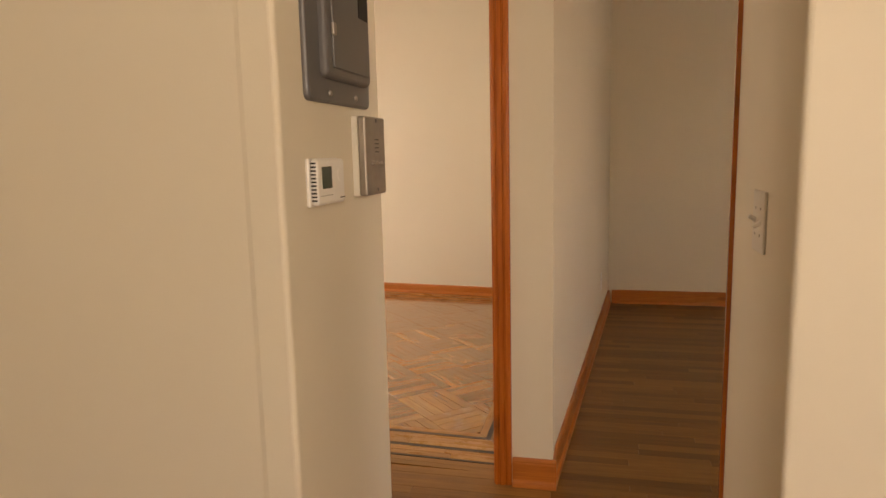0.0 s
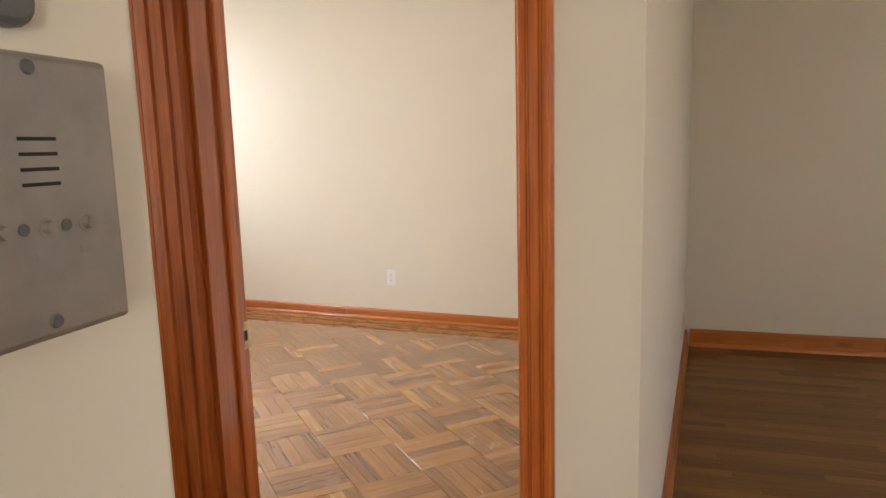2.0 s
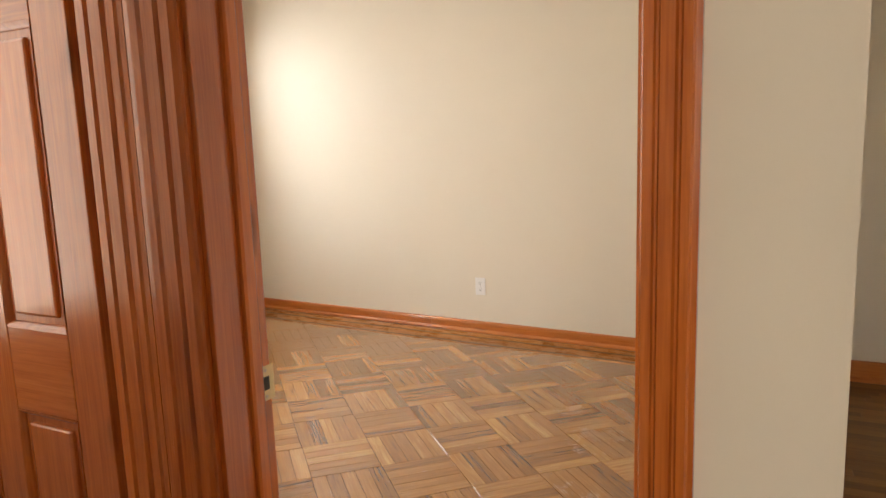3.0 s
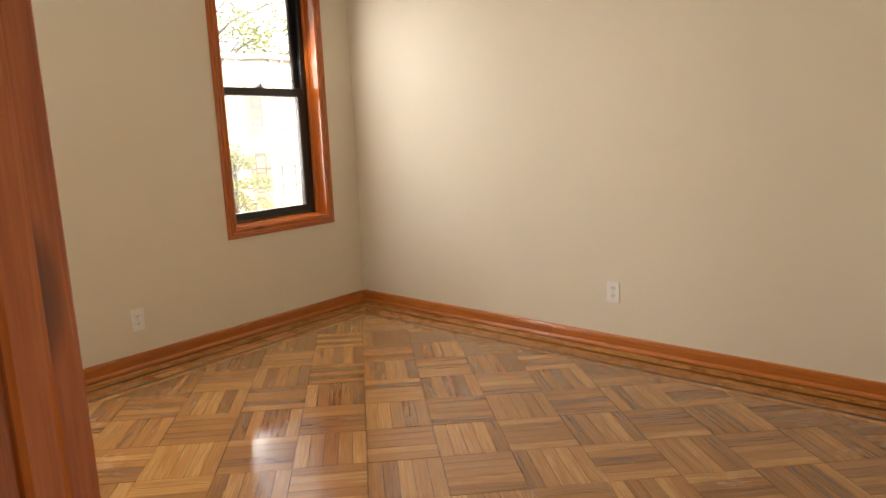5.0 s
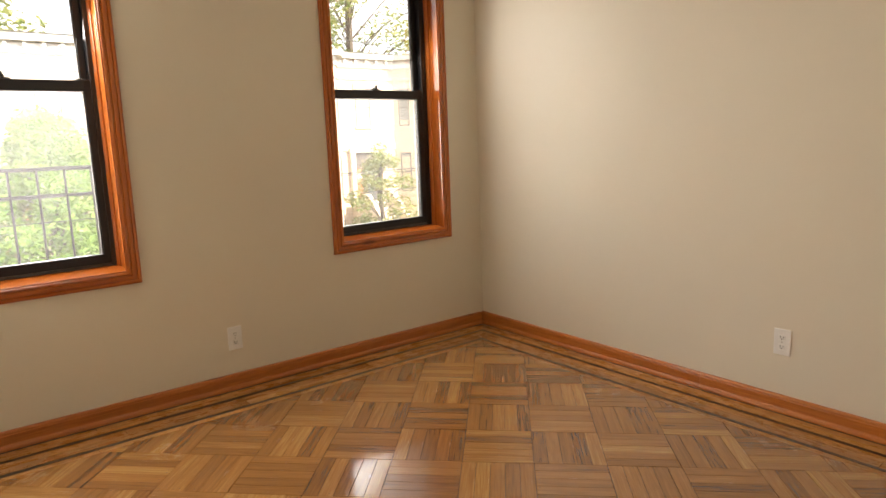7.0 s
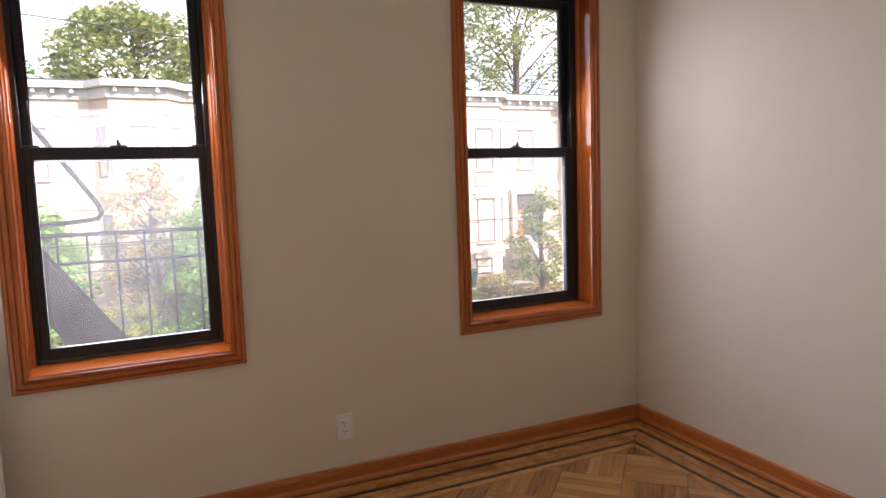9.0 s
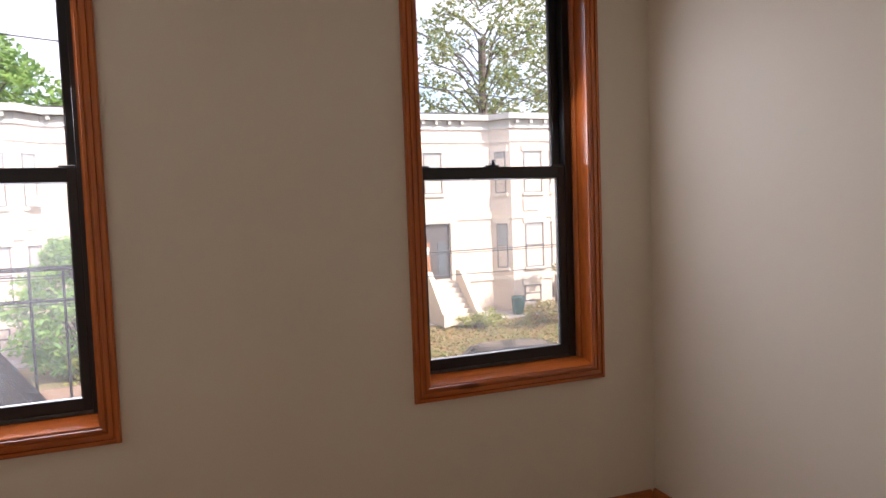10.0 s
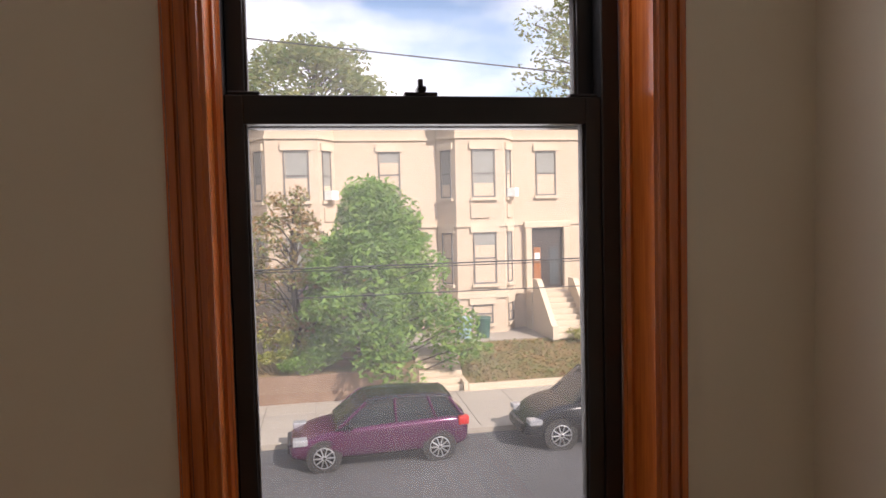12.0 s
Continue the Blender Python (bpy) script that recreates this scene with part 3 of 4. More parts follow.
for r in ((-0.075, 0.0, -0.0346, -0.0338, -0.030, -0.0292), (0.045, 0.078, -0.0346, -0.0338, -0.040, -0.0375)):
    bm = bmesh.new()
    box(bm, *r)
    part("printed_mark", bm, M_SLOT, body)

th.scale = (0.89, 0.75, 1.0)

# door intercom
ic = thing("intercom", pose(-4.663, PANEL_Y, 1.378), "worn steel intercom plate with speaker slots and three buttons", "intercom")
bm = bmesh.new()
rbox(bm, -0.067, 0.068, -0.018, 0, -0.099, 0.099, 0.002, 1)
part("back_box", bm, M_IVORY, ic, "chipped cream back box")
bm = bmesh.new()
rbox(bm, -0.0745, 0.0745, -0.040, -0.0185, -0.098, 0.098, 0.005, 3)
plate = part("face_plate", bm, M_STEEL, ic)
for k in range(4):
    bm = bmesh.new()
    rbox(bm, -0.009, 0.021, -0.0408, -0.0395, 0.009 + k * 0.0102, 0.0115 + k * 0.0102, 0.0003, 1)
    part("speaker_slot", bm, M_SLOT, plate)
for k in range(3):
    bm = bmesh.new()
    cyl(bm, (-0.029 + k * 0.034, -0.040, -0.019), (-0.029 + k * 0.034, -0.0415, -0.019), 0.0068, 0.0066, 18)
    cyl(bm, (-0.029 + k * 0.034, -0.0415, -0.019), (-0.029 + k * 0.034, -0.046, -0.019), 0.0052, 0.0040, 18)
    part("button", bm, M_STEEL, plate, "bright worn push button")
for k in range(2):
    bm = bmesh.new()
    cyl(bm, (-0.012 + k * 0.034, -0.0398, -0.019), (-0.012 + k * 0.034, -0.0408, -0.019), 0.0042, n=14)
    part("indicator", bm, M_PANEL, plate)
for k in range(2):
    bm = bmesh.new()
    box(bm, -0.004 + k * 0.036, 0.013 + k * 0.030, -0.0405, -0.0395, -0.041, -0.036)
    part("worn_label", bm, M_AGED, plate, "faded grey button label")
for z in (-0.085, 0.088):
    bm = bmesh.new()
    cyl(bm, (0.005, -0.0398, z), (0.005, -0.0418, z), 0.0055, 0.0045, 16)
    part("screw", bm, M_PANEL, plate)

# light switch
sw = thing("light_switch", pose(-4.668, -4.71, 1.212, 0, 0, 180), "ivory plastic two-gang light switch with toggles", "switch")
bm = bmesh.new()
rbox(bm, -0.054, 0.054, -0.007, 0, -0.070, 0.070, 0.003, 2)
part("cover_plate", bm, M_IVORY, sw)
for x, up in ((-0.023, 1), (0.023, -1)):
    bm = bmesh.new()
    cyl(bm, (x, -0.004, 0), (x, -0.022, 0.010 * up), 0.0055, 0.0045, 8)
    part("toggle", bm, M_WHITE, sw)
    for z in (-0.03, 0.03):
        bm = bmesh.new()
        cyl(bm, (x, -0.006, z), (x, -0.0085, z), 0.003, n=8)
        part("screw", bm, M_STEEL, sw)

# ---- radiator ----
rad = thing("radiator", pose(-3.440, -0.42, floor_z(-3.440, -0.42)), "cream enamelled cast iron column radiator under the window", "radiator")
RH = 0.93


def section(y):
    bm = bmesh.new()
    for x in (-0.078, 0.0, 0.078):
        tube(bm, [(x, y, 0.0 if x else 0.09), (x, y, 0.10), (x, y, 0.5), (x, y, RH - 0.07), (x * 0.92, y, RH - 0.035)], 0.0255, 10)
    tube(bm, [(-0.086, y, RH - 0.075), (-0.072, y, RH - 0.032), (-0.035, y, RH - 0.014), (0.035, y, RH - 0.014), (0.072, y, RH - 0.032), (0.086, y, RH - 0.075)], 0.0245, 10)
    for z in (0.11, 0.50):
        tube(bm, [(-0.085, y, z), (0, y, z), (0.085, y, z)], 0.026, 10)
    return part("section", bm, M_RAD, rad, smooth=True)


for i in range(6):
    section(0.0 + i * 0.058)
for z in (0.11, RH - 0.05):
    bm = bmesh.new()
    cyl(bm, (0, -0.01, z), (0, 0.30, z), 0.022)
    part("hub", bm, M_RAD, rad)
bm = bmesh.new()
cyl(bm, (-0.045, -0.03, 0.62), (-0.045, -0.075, 0.62), 0.020, 0.017, 16)
cyl(bm, (-0.045, -0.075, 0.62), (-0.045, -0.085, 0.62), 0.012, 0.012, 12)
cyl(bm, (-0.045, -0.05, 0.56), (-0.045, -0.05, 0.70), 0.010, 0.010, 12)
cyl(bm, (-0.045, -0.02, 0.56), (-0.045, -0.075, 0.56), 0.013, 0.012, 12)
part("air_valve", bm, M_STEEL, rad, "dull metal air valve", smooth=True)

# ---- floors, laid piece by piece ----
rng = random.Random(4)


def clip(poly, x0, x1, y0, y1):
    """The part of a convex outline that lies inside a rectangle."""
    for k, lim, s in ((0, x0, 1), (0, x1, -1), (1, y0, 1), (1, y1, -1)):
        out = []
        for i, p in enumerate(poly):
            q = poly[(i + 1) % len(poly)]
            a, b = (p[k] - lim) * s, (q[k] - lim) * s
            if a >= 0:
                out.append(p)
            if a * b < 0:
                f = a / (a - b)
                out.append((p[0] + (q[0] - p[0]) * f, p[1] + (q[1] - p[1]) * f))
        poly = out
        if len(poly) < 3:
            return []
    return poly


def slab(verts, faces, uvs, poly, top, ang, edge=0.0012):
    """Adds a thin board with eased edges; U runs along the angle."""
    c, s = math.cos(ang), math.sin(ang)
    mx, my = sum(p[0] for p in poly) / len(poly), sum(p[1] for p in poly) / len(poly)
    n, o = len(poly), len(verts)
    r = max(max(abs(p[0] - mx), abs(p[1] - my)) for p in poly)
    k = 1 - edge / max(r, 0.02)
    for p in poly:
        verts.append((p[0], p[1], -0.012))
    for p in poly:
        verts.append((p[0], p[1], top - 0.0010))
    for p in poly:
        verts.append((mx + (p[0] - mx) * k, my + (p[1] - my) * k, top))

    def uv(i):
        x, y = verts[i][0], verts[i][1]
        return (x * c + y * s, -x * s + y * c)
    fs = [tuple(range(o + 2 * n, o + 3 * n))]
    for ring in (0, 1):
        for i in range(n):
            j = (i + 1) % n
            fs.append((o + ring * n + i, o + ring * n + j, o + (ring + 1) * n + j, o + (ring + 1) * n + i))
    for f in fs:
        faces.append(f)
        uvs.extend(uv(i) for i in f)


def mesh_of(name, verts, faces, uvs, material):
    me = bpy.data.meshes.new(name)
    me.from_pydata(verts, [], faces)
    lay = me.uv_layers.new(name="UVMap")
    lay.data.foreach_set("uv", [c for u in uvs for c in u])
    me.materials.append(material)
    return me


def slab_object(name, poly, top, ang, material, parent, cache, key=None):
    """One board as an object of its own; alike boards share a mesh."""
    mx, my = sum(p[0] for p in poly) / len(poly), sum(p[1] for p in poly) / len(poly)
    c, s = math.cos(-ang), math.sin(-ang)
    local = [((x - mx) * c - (y - my) * s, (x - mx) * s + (y - my) * c) for x, y in poly]
    me = cache.get(key) if key else None
    if me is None:
        v, f, u = [], [], []
        slab(v, f, u, local, 0.0, 0.0)
        me = mesh_of(name, v, f, u, material)
        if key:
            cache[key] = me
    ob = new(name, me)
    ob.parent = parent
    ob.matrix_local = pose(mx, my, top, 0, 0, math.degrees(ang))


def tilt(sd):
    return (rng.random() - 0.5) * sd


B = 0.3105
P0 = Vector((-1.760, -1.717))
E1, E2 = Vector((1, 1)).normalized(), Vector((1, -1)).normalized()
FX0, FX1, FY0, FY1 = ROOM_X + 0.338, -0.338, -4.13 + 0.338, -0.338
NSTRIP = 5
cache = {}
rest_v, rest_f, rest_u = [], [], []
nails = bmesh.new()
count = 0
for i in range(-14, 15):
    for j in range(-14, 15):
        o = P0 + E1 * (B * i) + E2 * (B * j)
        along, across = (E2, E1) if (i + j) % 2 else (E1, E2)
        ang = math.atan2(along.y, along.x)
        for k in range(NSTRIP):
            w0, w1 = B * k / NSTRIP + 0.0007, B * (k + 1) / NSTRIP - 0.0007
            full = [tuple(o + along * a + across * b) for a, b in ((0.0012, w0), (B - 0.0012, w0), (B - 0.0012, w1), (0.0012, w1))]
            if (full[1][0] - full[0][0]) * (full[2][1] - full[1][1]) - (full[1][1] - full[0][1]) * (full[2][0] - full[1][0]) < 0:
                full.reverse()
            poly = clip(full, FX0, FX1, FY0, FY1)
            if len(poly) < 3:
                continue
            area = abs(sum(p[0] * q[1] - q[0] * p[1] for p, q in zip(poly, poly[1:] + poly[:1]))) / 2
            if area < 2e-4:
                continue
            whole = area > 0.98 * B * B / NSTRIP * 0.975
            top = tilt(0.0008)
            mx, my = sum(p[0] for p in poly) / len(poly), sum(p[1] for p in poly) / len(poly)
            if whole and -2.55 < mx < -0.3 and -3.15 < my < -0.55 and count < 300:
                slab_object("parquet_strip", poly, top, ang, M_OAK, PARQUET, cache, "strip")
                count += 1
            else:
                slab(rest_v, rest_f, rest_u, poly, top, ang)
            for a in (0.016, B - 0.016):
                for b in (0.28, 0.72):
                    q = o + along * (a + tilt(0.006)) + across * (w0 + (w1 - w0) * b + tilt(0.008))
                    if FX0 + 0.01 < q.x < FX1 - 0.01 and FY0 + 0.01 < q.y < FY1 - 0.01 and rng.random() < 0.8:
                        r = 0.0016 + rng.random() * 0.0008
                        nails.faces.new([nails.verts.new((q.x + r * math.cos(t * math.pi / 3), q.y + r * math.sin(t * math.pi / 3), 0.0014)) for t in range(6)])
ob = new("parquet_field", mesh_of("parquet_field", rest_v, rest_f, rest_u, M_OAK))
ob.parent = PARQUET
tagged(ob, "worn oak parquet strips along the walls", "", "", "stuff")
nb = part("nail_holes", nails, M_NAIL, PARQUET)
tagged(nb, "small dark nail holes in the parquet", "", "", "stuff")

# border strips round the room, light and dark
bands = ((0.028, 0.044, 1), (0.044, 0.088, 0), (0.088, 0.132, 0), (0.132, 0.158, 1), (0.158, 0.216, 0), (0.216, 0.276, 0), (0.276, 0.300, 1), (0.300, 0.338, 0))
bcache = {}
sides = (((0, 0), (0, -1), (-1, 0), 4.13), ((0, 0), (-1, 0), (0, -1), -ROOM_X), ((ROOM_X, 0), (0, -1), (1, 0), 4.13), ((0, -4.13), (-1, 0), (0, 1), -ROOM_X))
for (ox, oy), (dx, dy), (nx, ny), length in sides:
    ang = math.atan2(dy, dx)
    for d0, d1, dark in bands:
        s = d0
        while s < length - d0 - 0.01:
            e = min(length - d0, s + rng.uniform(0.7, 1.5))
            if length - d0 - e < 0.3:
                e = length - d0
            ins = (d1 - d0)
            m0 = ins if s == d0 else 0.0
            m1 = ins if e == length - d0 else 0.0
            pts = [(s + 0.0005, d0 + 0.0005), (e - 0.0005, d0 + 0.0005), (e - 0.0005 - m1, d1 - 0.0005), (s + 0.0005 + m0, d1 - 0.0005)]
            poly = [(ox + dx * a + nx * b, oy + dy * a + ny * b) for a, b in pts]
            if sum(p[0] * q[1] - q[0] * p[1] for p, q in zip(poly, poly[1:] + poly[:1])) < 0:
                poly.reverse()
            slab_object("border_strip", poly, tilt(0.0008), ang, M_WALNUT if dark else M_OAKB, PARQUET, bcache)
            s = e
# threshold boards in the doorway
for k in range(2):
    x0 = HALL_X + 0.08 + k * 0.04
    slab_object("threshold_board", [(x0, -3.938), (x0 + 0.039, -3.938), (x0 + 0.039, -3.192), (x0, -3.192)], 0.0, math.pi / 2, M_PLANK, PARQUET, bcache)

# narrow planks of the hall and the side room
PW = 0.058
rv, rf, ru = [], [], []
pcount = 0
row = 0
x = -0.25 - PW
while x > -7.0:
    y_end = -1.95 if x < HALL_X + 0.02 else (-4.18 - (x + 3.5) * 0.083)
    y = -7.9 + rng.random() * 0.5
    while y < y_end - 0.02:
        e = min(y_end, y + rng.uniform(0.35, 1.3))
        poly = [(x + 0.0004, y + 0.0004), (x + PW - 0.0004, y + 0.0004), (x + PW - 0.0004, e - 0.0004), (x + 0.0004, e - 0.0004)]
        if x > -4.5 and e > -5.75 and y < -3.7 and pcount < 300:
            slab_object("floor_plank", poly, tilt(0.0006), math.pi / 2, M_PLANK, FLOOR, cache)
            pcount += 1
        else:
            slab(rv, rf, ru, poly, tilt(0.0006), math.pi / 2)
        y = e
    x -= PW
ob = new("plank_field", mesh_of("plank_field", rv, rf, ru, M_PLANK))
ob.parent = FLOOR
tagged(ob, "narrow oak floor planks", "", "", "stuff")

# ---- the street outside ----


def mat_brick(name, c1, c2, mortar):
    n = Nodes(name)
    v = n.coords()
    xyz = n.add("SeparateXYZ", Vector=v)
    flat = n.add("CombineXYZ", X=n.math('ADD', xyz.outputs[0], n.math('MULTIPLY', xyz.outputs[1], 1.0)), Y=xyz.outputs[2], Z=0.0).outputs[0]
    b = n.add("TexBrick", Vector=flat, Color1=(*c1, 1), Color2=(*c2, 1), Mortar=(*mortar, 1), Scale=1.0)
    b.inputs["Brick Width"].default_value, b.inputs["Row Height"].default_value, b.inputs["Mortar Size"].default_value = 0.21, 0.075, 0.008
    c = n.mix(n.math('MULTIPLY', n.noise(v, 0.8, 5), 0.5), b.outputs["Color"], tuple(x * 0.7 for x in c1))
    n.bump(b.outputs["Fac"], 0.5, -0.01)
    return n.set(Color=c, Roughness=0.85)


def mat_ground(name, a, b, scale, rough=0.9):
    n = Nodes(name)
    v = n.coords()
    c = n.mix(n.ramp(n.noise(v, scale, 7, 0.65), [(0.35, (0, 0, 0)), (0.65, (1, 1, 1))]), a, b)
    c = n.mix(n.math('MULTIPLY', n.noise(v, scale * 60, 3), 0.5), c, tuple(x * 0.6 for x in a))
    n.bump(n.noise(v, scale * 40, 4), 0.4, 0.01)
    return n.set(Color=c, Roughness=rough)


def mat_leaf(name, a, b):
    n = Nodes(name)
    r = n.add("NewGeometry").outputs["Random Per Island"]
    c = n.mix(r, a, b)
    tr = n.add("BsdfTranslucent", Color=c)
    m = n.add("MixShader", Fac=0.35)
    n.plug(m.inputs[1], n.bsdf.outputs[0])
    n.plug(m.inputs[2], tr.outputs[0])
    n.plug(n.out.inputs["Surface"], m.outputs[0])
    return n.set(Color=c, Roughness=0.6)


M_BRICK = mat_brick("tan_brick", (0.55, 0.43, 0.32), (0.48, 0.37, 0.27), (0.52, 0.45, 0.37))
M_STONE = mat_ground("limestone", (0.60, 0.50, 0.38), (0.50, 0.41, 0.31), 1.2)
M_BROWN = mat_ground("brown_panel", (0.24, 0.16, 0.11), (0.19, 0.12, 0.08), 2.0)
M_ASPH = mat_ground("asphalt", (0.055, 0.055, 0.058), (0.085, 0.085, 0.088), 0.5)
M_CONC = mat_ground("concrete", (0.36, 0.32, 0.27), (0.28, 0.25, 0.21), 0.7)
M_LAWN = mat_ground("lawn", (0.10, 0.11, 0.035), (0.30, 0.17, 0.08), 0.9)
M_ROOF = mat_plain("roofing", (0.05, 0.05, 0.05), 0.9)
M_CORN = mat_ground("painted_cornice", (0.62, 0.60, 0.55), (0.38, 0.37, 0.35), 2.2)
M_PANE = mat_plain("dark_window", (0.05, 0.06, 0.065), 0.12, 0, 0.4, 1.5, 0.0)
M_BLIND = mat_plain("window_blind", (0.22, 0.22, 0.20), 0.6, 0, 0.2, 3)
M_SASHW = mat_plain("sash_paint", (0.13, 0.12, 0.11), 0.6)
M_AC = mat_plain("white_metal", (0.7, 0.7, 0.67), 0.4)
M_DOORB = mat_plain("dark_iron_door", (0.045, 0.035, 0.03), 0.4)
M_DOORO = mat_plain("varnished_door", (0.28, 0.10, 0.03), 0.4)
M_IRON = mat_plain("black_iron", (0.018, 0.018, 0.019), 0.6, 0.2, 0.4)
M_RUST = mat_plain("painted_iron_tread", (0.045, 0.028, 0.026), 0.7, 0.1, 0.4)
M_WIRE = mat_plain("cable", (0.02, 0.02, 0.02), 0.6)
M_BARK = mat_ground("bark", (0.10, 0.075, 0.055), (0.06, 0.045, 0.035), 3.0)
M_LEAF = mat_leaf("green_leaves", (0.08, 0.19, 0.03), (0.21, 0.34, 0.06))
M_LEAFY = mat_leaf("yellow_green_leaves", (0.16, 0.20, 0.03), (0.30, 0.28, 0.05))
M_LEAFR = mat_leaf("autumn_leaves", (0.13, 0.20, 0.05), (0.33, 0.17, 0.07))
M_LEAFO = mat_leaf("olive_leaves", (0.11, 0.18, 0.04), (0.25, 0.24, 0.07))
M_PURPLE = mat_plain("purple_car_paint", (0.085, 0.018, 0.060), 0.2, 0.4, 0.1, 3, 0.0)
M_CARBLK = mat_plain("black_car_paint", (0.012, 0.013, 0.016), 0.22, 0.2, 0.1, 3, 0.0)
M_CARGL = mat_plain("car_glass", (0.02, 0.025, 0.028), 0.05, 0, 0.1, 3, 0.0)
M_TYRE = mat_plain("tyre_rubber", (0.02, 0.02, 0.02), 0.85)
M_RIM = mat_plain("alloy_rim", (0.55, 0.55, 0.56), 0.3, 0.9)
M_RED = mat_plain("red_lens", (0.45, 0.02, 0.015), 0.2)
M_CLEAR = mat_plain("headlamp", (0.35, 0.36, 0.38), 0.12, 0.3)
M_BIN = mat_plain("green_bin", (0.02, 0.075, 0.055), 0.5)
M_BINB = mat_plain("blue_bin", (0.25, 0.38, 0.45), 0.5)

YARD, FRONT = -3.15, 24.6
bm = bmesh.new()
for x0, x1, y0, y1 in ((-900, 900, 0.3, 900),):
    v = [bm.verts.new(p) for p in ((x0, y0, STREET - 0.02), (x1, y0, STREET - 0.02), (x1, y1, STREET - 0.02), (x0, y1, STREET - 0.02))]
    bm.faces.new(v)
structure("ground", bm, M_CONC, "pale concrete ground reaching far away", "ground")
structure("road", boxes((-60, 60, 4.6, 14.98, STREET - 0.3, STREET)), M_ASPH, "grey asphalt street with patches", "road")
SIDEWALK = structure("pavement", boxes((-60, 60, 15.0, 18.6, STREET - 0.3, STREET + 0.10)), M_GAP, "concrete pavement with square flags", "pavement")
pc = {}
for i in range(-8, 14):
    for j in range(3):
        x0, y0 = i * 1.4, 15.15 + j * 1.15
        key = "flag"
        me = pc.get(key)
        if me is None:
            b = bmesh.new()
            rbox(b, 0.006, 1.394, 0.006, 1.144, 0, 0.03, 0.006, 1)
            me = bpy.data.meshes.new("flag")
            b.to_mesh(me)
            b.free()
            me.materials.append(M_CONC)
            pc[key] = me
        ob = new("flagstone", me)
        ob.parent = SIDEWALK
        ob.location = (x0, y0, STREET + 0.10 + rng.random() * 0.004)
structure("kerb", boxes((-60, 60, 14.985, 15.14, STREET, STREET + 0.135)), M_CONC, "worn concrete kerb", "kerb")
structure("front_yard", boxes((-60, 1.7, 18.62, FRONT + 8, STREET, YARD), (3.2, 60, 22.0, FRONT + 8, STREET, YARD), (1.7, 3.2, 20.2, FRONT + 8, STREET, YARD)), M_LAWN,
          "raised front yard of grass and dry ground cover", "ground")
bm = bmesh.new()
sweep(bm, [(18.62, STREET), (21.99, STREET), (21.99, YARD), (18.62, STREET + 0.30)], (3.2, 0, 0), (60, 0, 0), (0, 1, 0), (0, 0, 1))
structure("yard_slope", bm, M_LAWN, "sloping front yard of dry reddish ground cover", "ground")
structure("yard_path", boxes((1.72, 3.18, 20.25, 22.2, YARD, YARD + 0.03), (-20, 30, 22.2, FRONT, YARD, YARD + 0.03)), M_CONC, "concrete path along the houses", "pavement")
structure("retaining_wall", boxes((-40, 1.68, 18.45, 18.61, STREET, YARD + 0.04)), M_BROWN, "dark brown stone retaining wall", "wall")
structure("yard_edging", boxes((3.22, 40, 18.47, 18.61, STREET, STREET + 0.33), (3.06, 3.2, 18.47, 20.2, STREET, STREET + 0.42)), M_STONE, "low stone edging of the sloping yard", "wall")


def steps(name, m, n, rise, run, w, cheek, label):
    t = thing(name, m, label, "steps")
    for i in range(n):
        bm = bmesh.new()
        rbox(bm, -w / 2, w / 2, i * run, n * run, i * rise + 0.001, (i + 1) * rise, 0.012, 1)
        part("step", bm, M_STONE, t)
    if cheek:
        for s in (-1, 1):
            bm = bmesh.new()
            x0, x1 = sorted((s * w / 2, s * (w / 2 + 0.22)))
            pts = [(-0.15, 0), (n * run, 0), (n * run, n * rise + 0.55), (n * run - 0.5, n * rise + 0.55), (0.0, 0.5), (-0.15, 0.5)]
            a = [bm.verts.new((x0, y, z)) for y, z in pts]
            b = [bm.verts.new((x1, y, z)) for y, z in pts]
            for i in range(len(pts)):
                j = (i + 1) % len(pts)
                bm.faces.new((a[i], a[j], b[j], b[i]))
            bm.faces.new(a[::-1])
            bm.faces.new(b)
            part("cheek_wall", bm, M_STONE, t)
    return t


steps("yard_steps", pose(2.45, 18.65, STREET + 0.1), 5, 0.17, 0.3, 1.44, False, "worn stone steps from pavement to front yard")


